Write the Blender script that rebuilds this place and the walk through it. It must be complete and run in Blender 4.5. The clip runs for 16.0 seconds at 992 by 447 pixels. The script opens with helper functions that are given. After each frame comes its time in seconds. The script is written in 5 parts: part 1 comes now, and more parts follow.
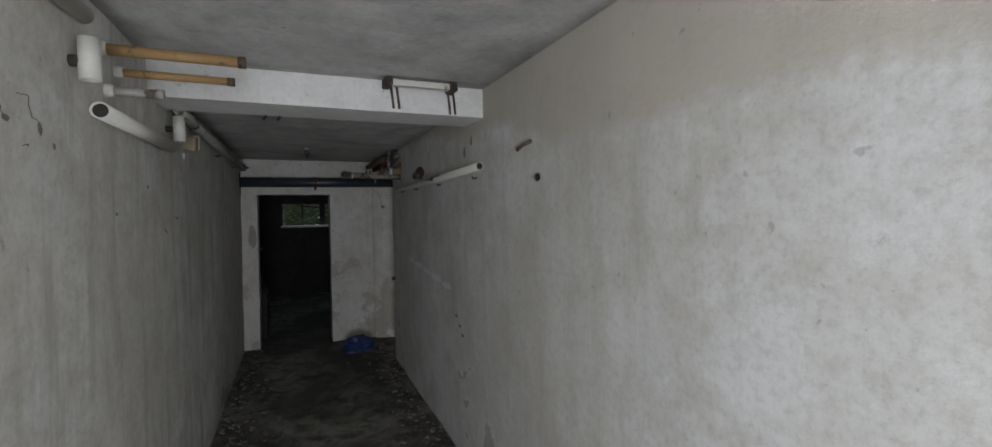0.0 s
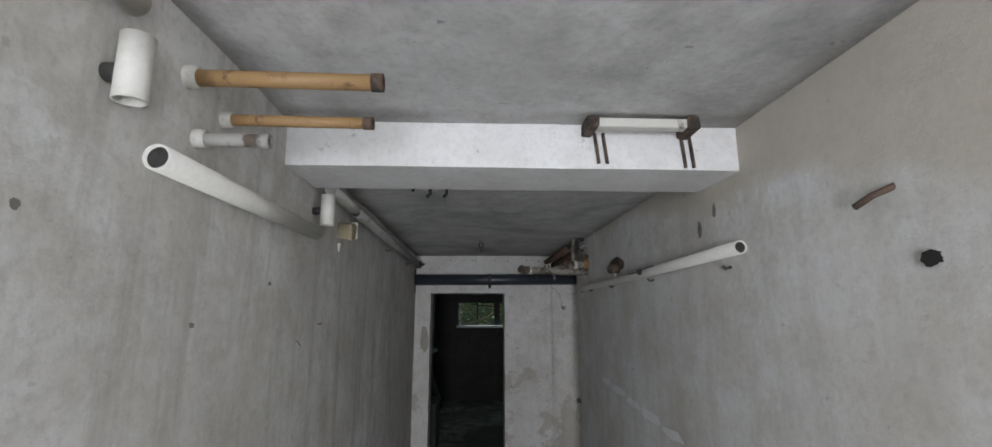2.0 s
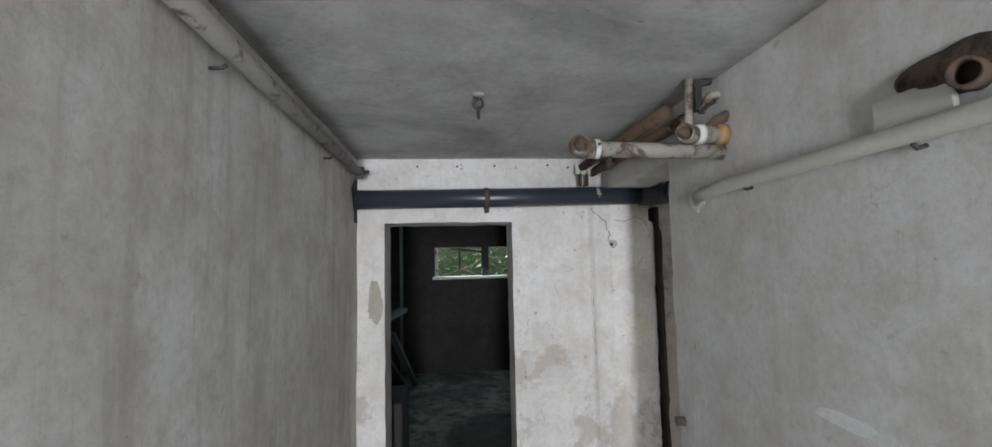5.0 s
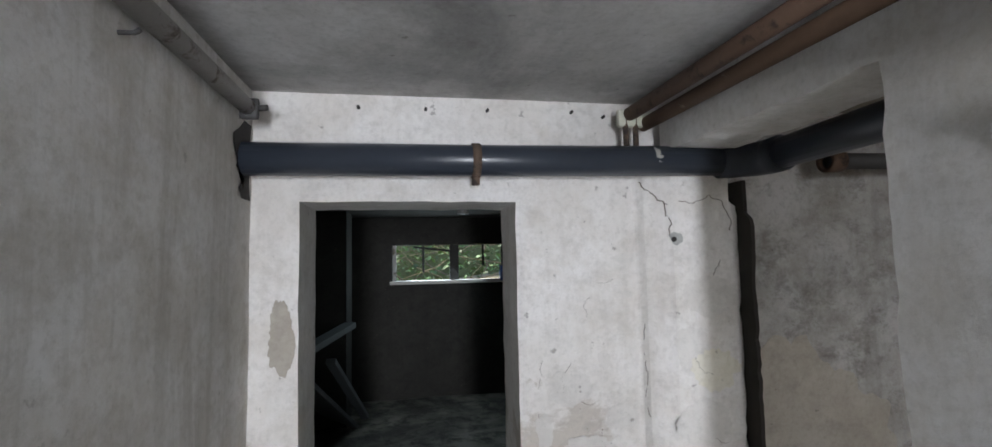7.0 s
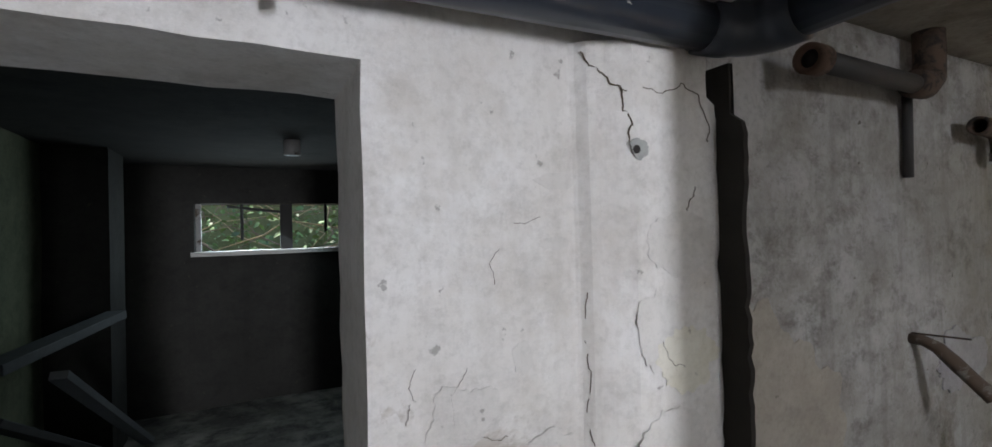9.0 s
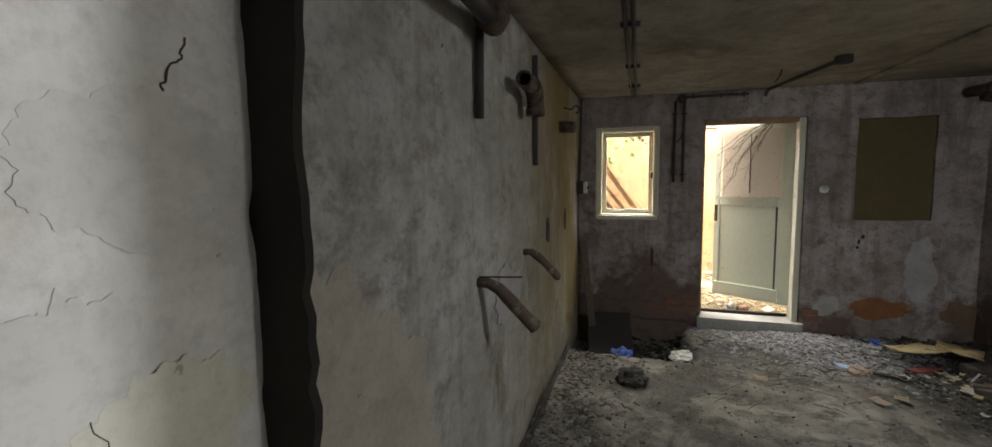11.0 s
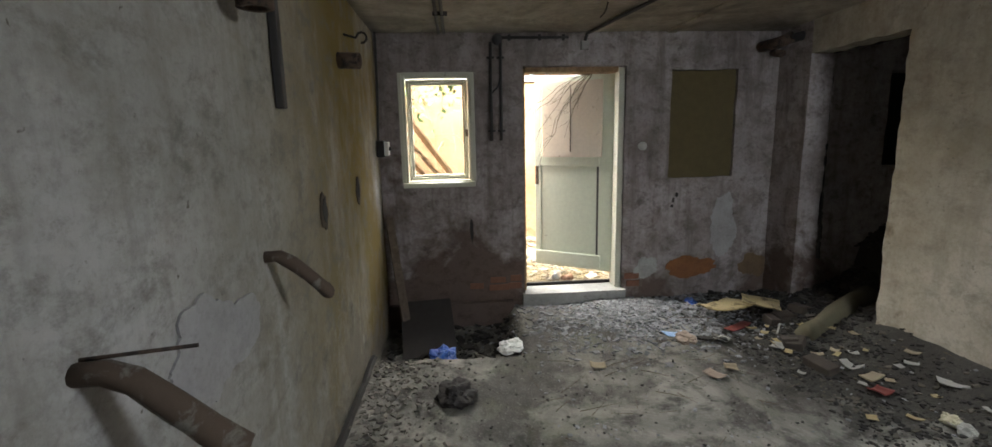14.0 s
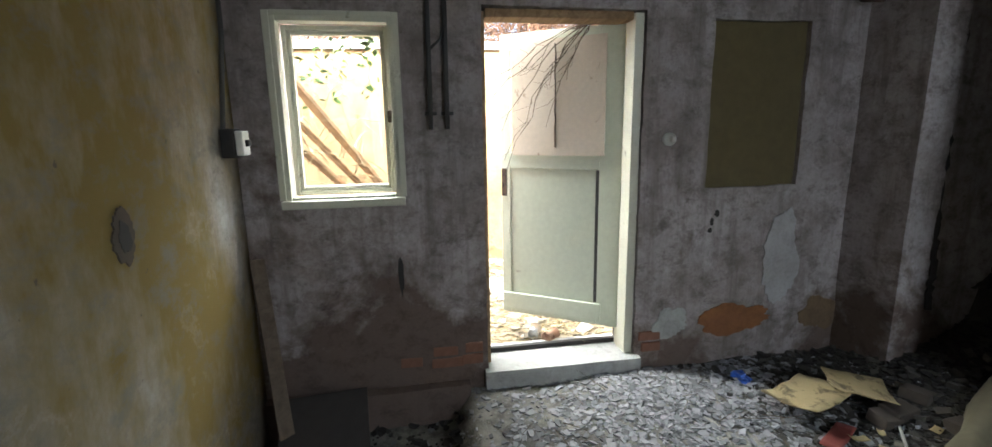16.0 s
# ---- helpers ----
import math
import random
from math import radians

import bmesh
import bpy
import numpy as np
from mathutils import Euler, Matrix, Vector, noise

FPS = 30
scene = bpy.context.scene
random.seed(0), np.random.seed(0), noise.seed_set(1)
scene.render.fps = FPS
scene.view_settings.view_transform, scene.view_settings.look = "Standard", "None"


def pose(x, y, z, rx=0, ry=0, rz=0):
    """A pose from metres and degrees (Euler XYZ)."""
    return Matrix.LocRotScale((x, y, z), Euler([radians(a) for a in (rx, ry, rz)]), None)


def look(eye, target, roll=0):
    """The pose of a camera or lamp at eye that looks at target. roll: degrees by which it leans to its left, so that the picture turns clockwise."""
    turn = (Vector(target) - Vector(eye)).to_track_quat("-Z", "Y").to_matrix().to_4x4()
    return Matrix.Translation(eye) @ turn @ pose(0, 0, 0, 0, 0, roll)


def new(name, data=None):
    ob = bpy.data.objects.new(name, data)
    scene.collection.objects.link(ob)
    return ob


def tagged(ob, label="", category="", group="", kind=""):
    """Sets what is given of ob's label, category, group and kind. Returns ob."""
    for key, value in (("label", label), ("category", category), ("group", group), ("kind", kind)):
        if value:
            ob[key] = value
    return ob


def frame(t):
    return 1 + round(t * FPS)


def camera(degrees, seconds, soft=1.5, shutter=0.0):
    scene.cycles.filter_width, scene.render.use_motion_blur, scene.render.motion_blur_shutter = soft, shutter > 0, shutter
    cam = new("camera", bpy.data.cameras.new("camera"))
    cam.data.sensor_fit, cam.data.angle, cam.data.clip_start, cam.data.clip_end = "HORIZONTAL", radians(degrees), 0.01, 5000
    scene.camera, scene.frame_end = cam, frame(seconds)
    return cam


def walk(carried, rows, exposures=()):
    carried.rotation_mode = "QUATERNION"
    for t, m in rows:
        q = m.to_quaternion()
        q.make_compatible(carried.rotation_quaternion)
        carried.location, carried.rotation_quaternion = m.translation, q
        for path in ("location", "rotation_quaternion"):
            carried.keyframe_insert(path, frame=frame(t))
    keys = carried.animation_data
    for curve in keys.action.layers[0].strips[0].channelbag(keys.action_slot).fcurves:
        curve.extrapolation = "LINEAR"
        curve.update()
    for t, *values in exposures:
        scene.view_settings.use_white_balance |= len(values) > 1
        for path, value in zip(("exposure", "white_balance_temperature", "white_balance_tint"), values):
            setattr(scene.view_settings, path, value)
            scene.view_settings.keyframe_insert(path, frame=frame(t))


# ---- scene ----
cam = camera(91.9, 16.0)
METRES, EYE, TILT, LEAN, TURN = 8.5, 1.72, 0.0, 0.0, -22.6
ROWS = [
    (0.0, 0.0, 0.0, 0.0, -0.02, -1.65, 0.69),
    (0.5, -0.0116, 0.0227, 0.0076, 10.13, 0.23, 0.41),
    (1.0, -0.0206, 0.0432, 0.01, 16.19, 4.59, -0.08),
    (1.5, -0.0256, 0.0694, 0.0116, 19.44, 8.02, -0.23),
    (2.0, -0.0348, 0.0995, 0.0041, 20.03, 10.14, -0.06),
    (2.5, -0.0517, 0.1337, -0.003, 19.64, 9.49, 0.37),
    (3.0, -0.0678, 0.1772, -0.0038, 19.26, 7.31, 0.76),
    (3.5, -0.0866, 0.2184, -0.0048, 19.01, 6.29, 0.95),
    (4.0, -0.105, 0.2581, -0.0048, 18.65, 4.94, 1.04),
    (6.5, -0.1804, 0.4282, -0.0001, 14.23, 4.01, 1.24),
    (7.0, -0.192, 0.4569, -0.0008, 12.7, 4.04, 1.17),
    (7.5, -0.1986, 0.4836, -0.0064, 9.79, 4.07, 1.26),
    (8.0, -0.2026, 0.5138, -0.0087, 7.3, 3.96, 1.3),
    (8.5, -0.2081, 0.538, -0.0147, 4.24, 3.48, 1.33),
    (9.0, -0.209, 0.5588, -0.0146, -4.39, 0.67, 1.48),
    (9.5, -0.1996, 0.5782, -0.0172, -17.96, -1.46, 1.13),
    (10.0, -0.1933, 0.5979, -0.0191, -29.92, -2.92, 1.0),
    (12.5, -0.1082, 0.6502, -0.0287, -68.32, -8.42, 0.71),
    (13.0, -0.0939, 0.6549, -0.0315, -69.03, -8.71, 1.0),
    (13.5, -0.0804, 0.6625, -0.0277, -70.2, -9.3, 1.21),
    (14.0, -0.0526, 0.6678, -0.0283, -72.12, -10.08, 1.24),
    (14.5, -0.0103, 0.6724, -0.031, -72.99, -10.56, 1.21),
    (15.0, 0.0388, 0.6845, -0.0328, -73.98, -10.89, 1.1),
    (15.5, 0.0857, 0.7031, -0.0309, -75.39, -11.16, 1.11),
    (16.0, 0.1297, 0.7155, -0.0305, -76.81, -11.22, 1.0),
]
walk(cam, [(t, pose(0, 0, EYE, TILT, LEAN, TURN) @ pose(METRES * x, METRES * y, METRES * z, 90 + pitch, roll, yaw)) for t, x, y, z, yaw, pitch, roll in ROWS],
     [(0.0, 0.10, 6600, 11), (0.5, 0.58, 6400, 12), (1.5, 0.92, 6450, 13), (2.5, 1.2, 6500, 12), (3.0, 1.5, 6500, 12), (4.0, 2.25, 6500, 12), (7.0, 2.55, 6450, 14), (8.5, 2.5, 6200, 14), (9.0, 2.4, 6450, 15), (9.5, 2.05, 7200, 14), (10.2, 1.8, 7150, 12), (12.5, 2.48, 6400, 8), (14.0, 2.36, 6400, 9), (15.0, 2.52, 5900, 7), (16.0, 2.62, 6000, 6)])

# ---- light ----
SUN_EL, SUN_AZ = 56.0, 148.0     # height; turn of the sun's heading from +x towards +y
world = bpy.data.worlds.new("sky")
scene.world = world
world.use_nodes = True
wn, wl = world.node_tree.nodes, world.node_tree.links
sky = wn.new("ShaderNodeTexSky")
sky.sky_type, sky.sun_disc = "NISHITA", False
sky.sun_elevation, sky.sun_rotation = radians(SUN_EL), radians(90 - SUN_AZ)
wl.new(sky.outputs[0], wn["Background"].inputs[0])
wn["Background"].inputs[1].default_value = 0.15
sun = new("sun", bpy.data.lights.new("sun", "SUN"))
sun.data.energy, sun.data.angle, sun.data.color = 2.2, radians(0.5), (1.0, 0.94, 0.84)
sun.matrix_world = look((math.cos(radians(SUN_EL)) * math.cos(radians(SUN_AZ)), math.cos(radians(SUN_EL)) * math.sin(radians(SUN_AZ)), math.sin(radians(SUN_EL))), (0, 0, 0))


def area_lamp(name, eye, target, w, h, power, color=(0.86, 0.93, 1.0)):
    """Rectangular area lamp: sky light at the back window, fill light elsewhere."""
    la = bpy.data.lights.new(name, "AREA")
    la.shape, la.size, la.size_y, la.energy, la.color = "RECTANGLE", w, h, power, color
    ob = new(name, la)
    ob.matrix_world = look(eye, target)
    return ob


# Three fill lamps in added, unseen openings, in place of a carried torch.
area_lamp("entrance_fill", (-0.20, -1.99, 1.15), (0.60, 3.0, 1.45), 0.58, 1.7, 60)
# Fill light for the west wall, through a hole added out of view.
area_lamp("east_fill", (1.05, -1.25, 1.5), (-0.56, 1.5, 1.4), 0.4, 0.6, 16)
# Fill light for the room, from a hatch added out of view.
area_lamp("hatch_fill", (1.70, 3.17, 2.42), (4.8, 4.0, 0.7), 0.6, 0.8, 14)
area_lamp("back_window_daylight", (0.42, 9.74, 1.66), (-0.5, 7.6, 0.6), 1.2, 0.36, 1.3, (0.70, 0.92, 1.0))
# Fill lamp added above the yard, out of view, to brighten door and yard.
area_lamp("yard_fill", (6.98, 5.1, 2.95), (6.62, 4.7, 0.0), 1.5, 4.4, 270, (1.0, 0.97, 0.90))



# ---- materials ----
def material(name):
    m = bpy.data.materials.new(name)
    m.use_nodes = True
    return m, m.node_tree.nodes, m.node_tree.links, m.node_tree.nodes["Principled BSDF"]


def noise_node(n, l, scale, detail=6.0, rough=0.6, coord=None, distort=0.0):
    t = n.new("ShaderNodeTexNoise")
    t.inputs["Scale"].default_value, t.inputs["Detail"].default_value = scale, detail
    t.inputs["Roughness"].default_value, t.inputs["Distortion"].default_value = rough, distort
    if coord is not None:
        l.new(coord, t.inputs["Vector"])
    return t.outputs[0]


def ramp(n, l, value, stops):
    r = n.new("ShaderNodeValToRGB")
    while len(r.color_ramp.elements) < len(stops):
        r.color_ramp.elements.new(0.5)
    for e, (p, c) in zip(r.color_ramp.elements, stops):
        e.position, e.color = p, (*c, 1) if len(c) == 3 else c
    l.new(value, r.inputs[0])
    return r.outputs[0]


def mix(n, l, fac, a, b, how="MIX"):
    m = n.new("ShaderNodeMix")
    m.data_type, m.blend_type = "RGBA", how
    for socket, v in ((m.inputs[0], fac), (m.inputs[6], a), (m.inputs[7], b)):
        if isinstance(v, (int, float)):
            socket.default_value = v
        elif isinstance(v, tuple):
            socket.default_value = (*v, 1)
        else:
            l.new(v, socket)
    return m.outputs[2]


def calc(n, l, how, a, b=0.0, clamp=False):
    m = n.new("ShaderNodeMath")
    m.operation, m.use_clamp = how, clamp
    for socket, v in zip(m.inputs, (a, b)):
        if isinstance(v, (int, float)):
            socket.default_value = v
        else:
            l.new(v, socket)
    return m.outputs[0]


def grey(v, warm=0.0):
    return (v * (1 + warm), v, v * (1 - warm))


def position(n, l, stretch=(1, 1, 1)):
    g = n.new("ShaderNodeNewGeometry")
    if stretch == (1, 1, 1):
        return g.outputs["Position"]
    v = n.new("ShaderNodeMapping")
    v.inputs["Scale"].default_value = stretch
    l.new(g.outputs["Position"], v.inputs[0])
    return v.outputs[0]


def bumped(n, l, bsdf, height, strength=0.3, distance=0.01):
    b = n.new("ShaderNodeBump")
    b.inputs["Strength"].default_value, b.inputs["Distance"].default_value = strength, distance
    l.new(height, b.inputs["Height"])
    l.new(b.outputs[0], bsdf.inputs["Normal"])


def plaster(name, base, stain, bare, bare_amount=0.36, streak=0.5, damp_height=None, band=None, spots=0.5, soot=0.0, green=0.0, green_from=-9.0, blotch=0.5, soft=0.01, damp_more=None):
    """Old lime paint on plaster: cloudy stains, runs, scaled-off patches of bare render, spots; damp_height: below it much has scaled off."""
    m, n, l, p = material(name)
    at = position(n, l)
    run = position(n, l, (5.0, 5.0, 0.5))
    big = noise_node(n, l, 0.8, 7, 0.72, at, 0.15)
    mid = noise_node(n, l, 3.6, 10, 0.75, at, 0.1)
    smear = noise_node(n, l, 7.0, 9, 0.78, position(n, l, (1.0, 1.0, 1.4)), 0.15)
    fine = noise_node(n, l, 45.0, 6, 0.75, at)
    dark = tuple(0.62 * c for c in stain)
    col = mix(n, l, ramp(n, l, big, [(0.40, grey(0.0)), (0.60, grey(1.0))]), base, tuple(0.45 * a + 0.55 * b for a, b in zip(base, stain)))
    col = mix(n, l, ramp(n, l, mid, [(0.44, grey(0.0)), (0.66, grey(0.9))]), col, stain)
    col = mix(n, l, ramp(n, l, fine, [(0.30, grey(0.35)), (0.52, grey(0.0))]), col, dark)
    runs = ramp(n, l, noise_node(n, l, 2.2, 6, 0.66, run), [(0.50, grey(0.0)), (0.72, grey(streak))])
    col = mix(n, l, runs, col, tuple(0.75 * s for s in stain))
    s = n.new("ShaderNodeSeparateXYZ")
    l.new(at, s.inputs[0])
    if green:
        g = ramp(n, l, noise_node(n, l, 1.3, 7, 0.66, position(n, l, (1, 1, 0.5))), [(0.34, grey(0)), (0.56, grey(green))])
        g = calc(n, l, "MULTIPLY", g, calc(n, l, "MULTIPLY", calc(n, l, "SUBTRACT", s.outputs[0], green_from), 0.6, True))
        col = mix(n, l, g, col, (0.185, 0.135, 0.042))
    if band:
        colour, height, slope = band
        edge = calc(n, l, "ADD", calc(n, l, "SUBTRACT", s.outputs[2], height), calc(n, l, "MULTIPLY", calc(n, l, "SUBTRACT", big, 0.5), 0.45))
        edge = calc(n, l, "ADD", edge, calc(n, l, "MULTIPLY", s.outputs[1], slope))
        col = mix(n, l, ramp(n, l, edge, [(0.0, grey(0.0)), (0.07, grey(0.75))]), col, mix(n, l, mid, colour, stain))
    flake = noise_node(n, l, 1.5, 12, 0.68, at, 0.3)
    if damp_height:
        flake = calc(n, l, "ADD", flake, calc(n, l, "MULTIPLY", calc(n, l, "SUBTRACT", damp_height, s.outputs[2]), 0.17))
    if damp_more:
        start, rise = damp_more
        flake = calc(n, l, "ADD", flake, calc(n, l, "MULTIPLY", calc(n, l, "MULTIPLY", calc(n, l, "SUBTRACT", s.outputs[1], start), 2.0, True), rise))
    gone = ramp(n, l, flake, [(1 - bare_amount - 0.004, grey(0.0)), (1 - bare_amount + soft, grey(1.0))])
    col = mix(n, l, gone, col, mix(n, l, mix(n, l, 0.5, fine, mid), tuple(1.15 * b for b in bare), tuple(0.6 * b for b in bare)))
    rim = ramp(n, l, flake, [(1 - bare_amount - 0.03, grey(0.0)), (1 - bare_amount - 0.012, grey(0.45 if soft < 0.02 else 0.12)), (1 - bare_amount - 0.002, grey(0.0))])
    col = mix(n, l, rim, col, tuple(min(0.85, 1.12 * b) for b in base))
    col = mix(n, l, ramp(n, l, smear, [(0.50, grey(0.0)), (0.66, grey(blotch))]), col, mix(n, l, gone, dark, tuple(0.45 * b for b in bare)))
    dots = ramp(n, l, noise_node(n, l, 19.0, 4, 0.6, at), [(0.68, grey(0.0)), (0.72, grey(spots))])
    col = mix(n, l, dots, col, (0.10, 0.085, 0.065))
    if soot:
        black = ramp(n, l, noise_node(n, l, 1.2, 8, 0.7, at, 0.6), [(0.47, grey(0)), (0.66, grey(soot))])
        col = mix(n, l, black, col, (0.06, 0.057, 0.055))
    l.new(col, p.inputs["Base Color"])
    p.inputs["Roughness"].default_value = 0.93
    p.inputs["Specular IOR Level"].default_value = 0.25
    relief = calc(n, l, "ADD", calc(n, l, "MULTIPLY", fine, 0.25), calc(n, l, "SUBTRACT", mid, calc(n, l, "MULTIPLY", gone, 0.7)))
    bumped(n, l, p, relief, 0.5, 0.007)
    return m


def painted(name, base, worn, amount=0.35, rough=0.55, metal=0.0, scale=14.0, worn_rough=0.9, bump=0.3):
    """Paint, rust or dirt over another surface in patches, with grain."""
    m, n, l, p = material(name)
    c = n.new("ShaderNodeTexCoord").outputs["Object"]
    patch = noise_node(n, l, scale, 8, 0.68, c, 0.4)
    fine = noise_node(n, l, scale * 6, 5, 0.7, c)
    gone = ramp(n, l, patch, [(1 - amount - 0.06, grey(0.0)), (1 - amount + 0.03, grey(1.0))])
    a = mix(n, l, fine, tuple(0.82 * b for b in base), tuple(min(1.0, 1.12 * b) for b in base))
    b = mix(n, l, fine, tuple(0.5 * w for w in worn), worn)
    l.new(mix(n, l, gone, a, b), p.inputs["Base Color"])
    l.new(calc(n, l, "ADD", rough, calc(n, l, "MULTIPLY", gone, worn_rough - rough)), p.inputs["Roughness"])
    p.inputs["Metallic"].default_value = metal
    bumped(n, l, p, calc(n, l, "ADD", calc(n, l, "MULTIPLY", fine, 0.4), gone), bump, 0.003)
    return m


def wood(name, dark, light, along="X", rough=0.8):
    m, n, l, p = material(name)
    c = n.new("ShaderNodeTexCoord").outputs["Object"]
    v = n.new("ShaderNodeMapping")
    v.inputs["Scale"].default_value = (1.2, 22, 22) if along == "X" else ((22, 22, 1.2) if along == "Z" else (22, 1.2, 22))
    l.new(c, v.inputs[0])
    grain = noise_node(n, l, 1.0, 8, 0.65, v.outputs[0], 0.5)
    spot = noise_node(n, l, 3.0, 5, 0.6, c)
    col = mix(n, l, ramp(n, l, grain, [(0.3, dark), (0.7, light)]), grey(0.08, 0.2), grey(0.0))
    col = mix(n, l, ramp(n, l, spot, [(0.5, grey(0.0)), (0.75, grey(0.6))]), ramp(n, l, grain, [(0.3, dark), (0.7, light)]), tuple(0.5 * d for d in dark))
    l.new(col, p.inputs["Base Color"])
    p.inputs["Roughness"].default_value = rough
    bumped(n, l, p, grain, 0.4, 0.003)
    return m


def plain(name, colour, rough=0.8, vary=0.3, scale=20.0, per_piece=False):
    m, n, l, p = material(name)
    c = n.new("ShaderNodeTexCoord").outputs["Object"]
    f = noise_node(n, l, scale, 6, 0.65, c)
    col = mix(n, l, f, tuple((1 - vary) * k for k in colour), tuple(min(1.0, (1 + vary) * k) for k in colour))
    if per_piece:
        g = n.new("ShaderNodeNewGeometry")
        col = mix(n, l, 1.0, col, ramp(n, l, g.outputs["Random Per Island"], [(0.0, grey(0.35)), (1.0, grey(1.0))]), "MULTIPLY")
    l.new(col, p.inputs["Base Color"])
    p.inputs["Roughness"].default_value = rough
    bumped(n, l, p, f, 0.3, 0.004)
    return m


def glass(name, dusty=0.25):
    m, n, l, p = material(name)
    p.inputs["Transmission Weight"].default_value, p.inputs["IOR"].default_value = 1.0, 1.45
    p.inputs["Roughness"].default_value = 0.02
    return m


M_CORR = plaster("corridor_plaster", (0.76, 0.755, 0.75), (0.50, 0.47, 0.42), (0.46, 0.43, 0.39), 0.30, 0.70, 0.9, blotch=0.28, spots=0.25)
M_CORR_R = plaster("corridor_plaster_banded", (0.75, 0.745, 0.74), (0.55, 0.52, 0.47), (0.50, 0.475, 0.44), 0.32, 0.35, 0.9, band=((0.50, 0.43, 0.33), 1.85, -0.10), blotch=0.22, spots=0.3)
M_END = plaster("end_wall_plaster", (0.80, 0.78, 0.76), (0.62, 0.58, 0.53), (0.58, 0.53, 0.47), 0.36, 0.3, 1.30, blotch=0.35, soft=0.03)
M_CEIL = plaster("ceiling_plaster", (0.66, 0.65, 0.64), (0.44, 0.43, 0.41), (0.58, 0.56, 0.53), 0.30, 0.0, None, soot=0.42, blotch=0.3)
M_BEAM = plaster("beam_plaster", (0.78, 0.77, 0.765), (0.64, 0.62, 0.60), (0.6, 0.58, 0.55), 0.26, 0.15, blotch=0.2, spots=0.3)
M_ROOM = plaster("room_plaster", (0.50, 0.485, 0.47), (0.27, 0.25, 0.22), (0.24, 0.21, 0.165), 0.39, 0.5, 0.95, spots=0.85, green=1.0, green_from=2.8, blotch=0.8, soft=0.07)
M_ROOM_S = plaster("south_wall_plaster", (0.60, 0.56, 0.48), (0.36, 0.32, 0.25), (0.25, 0.21, 0.15), 0.38, 0.5, 0.8, green=0.3, green_from=3.1, blotch=0.6, soft=0.07)
M_EXIT = plaster("exit_wall_plaster", (0.43, 0.385, 0.38), (0.18, 0.148, 0.133), (0.16, 0.118, 0.098), 0.40, 0.75, 0.95, blotch=0.8, soft=0.09, damp_more=(4.55, 0.10))
M_RCEIL = plaster("room_ceiling_plaster", (0.42, 0.385, 0.32), (0.25, 0.225, 0.185), (0.32, 0.29, 0.24), 0.32, 0.0, None, soot=0.55, blotch=0.5)
# Lighter and greener than its neighbours, to imitate window light on one wall.
M_LIT_OLIVE = plaster("lit_olive_plaster", (0.27, 0.29, 0.19), (0.15, 0.16, 0.10), (0.13, 0.125, 0.09), 0.3, 0.4, 0.6)
# Colour lowered to imitate the dimness of rooms that little light reaches.
M_UNLIT = plaster("unlit_room_plaster", (0.052, 0.049, 0.044), (0.033, 0.031, 0.028), (0.04, 0.037, 0.033), 0.33, 0.4, 0.9)
M_OUT = plaster("yard_wall_render", (0.38, 0.255, 0.14), (0.28, 0.18, 0.095), (0.26, 0.175, 0.095), 0.33, 0.4, 0.7)
M_CONC = plaster("sill_concrete", (0.46, 0.46, 0.44), (0.28, 0.275, 0.26), (0.25, 0.24, 0.22), 0.3, 0.2)
M_RUST = painted("rusty_iron", (0.10, 0.066, 0.046), (0.045, 0.034, 0.028), 0.45, 0.85, 0.0, 18)
M_RUSTRED = painted("red_brown_rust", (0.115, 0.066, 0.042), (0.06, 0.036, 0.026), 0.4, 0.8, 0.0, 14)
M_BROWN = painted("brown_painted_pipe", (0.31, 0.185, 0.08), (0.17, 0.10, 0.05), 0.34, 0.6, 0.0, 16)
M_WHITE = painted("white_painted_pipe", (0.60, 0.58, 0.53), (0.30, 0.25, 0.19), 0.33, 0.6, 0.0, 12)
M_GREYPIPE = painted("grey_painted_pipe", (0.30, 0.285, 0.265), (0.14, 0.105, 0.08), 0.40, 0.6, 0.0, 12)
M_PIPEGREY = painted("grimy_pipe", (0.27, 0.245, 0.21), (0.12, 0.085, 0.06), 0.46, 0.6, 0.0, 11)
M_BLACKPIPE = painted("dark_plastic_pipe", (0.035, 0.042, 0.055), (0.13, 0.125, 0.12), 0.26, 0.32, 0.0, 7, 0.6, 0.1)
M_CONDUIT = painted("conduit_black", (0.045, 0.042, 0.04), (0.12, 0.10, 0.08), 0.3, 0.6, 0.0, 20)
M_MINT = painted("mint_paint", (0.57, 0.60, 0.48), (0.30, 0.27, 0.20), 0.26, 0.5, 0.0, 5.0, 0.85, 0.15)
M_CREAM = painted("cream_paint", (0.54, 0.53, 0.43), (0.27, 0.24, 0.18), 0.33, 0.5, 0.0, 7.0, 0.85, 0.15)
M_BOARD = painted("weathered_hardboard", (0.58, 0.50, 0.40), (0.36, 0.26, 0.18), 0.33, 0.85, 0.0, 6.0)
M_OLIVE = plain("brown_hardboard", (0.105, 0.082, 0.036), 0.9, 0.3, 14)
M_GLASS = glass("window_glass")
M_BLUE = plain("blue_plastic", (0.03, 0.10, 0.42), 0.35, 0.3)
M_PLANK = wood("weathered_plank", (0.20, 0.12, 0.06), (0.44, 0.30, 0.17))
M_DARKWOOD = plain("dark_sheet", (0.035, 0.03, 0.028), 0.85, 0.3)
M_PAPER = plain("yellowed_card", (0.29, 0.24, 0.16), 0.9, 0.25)
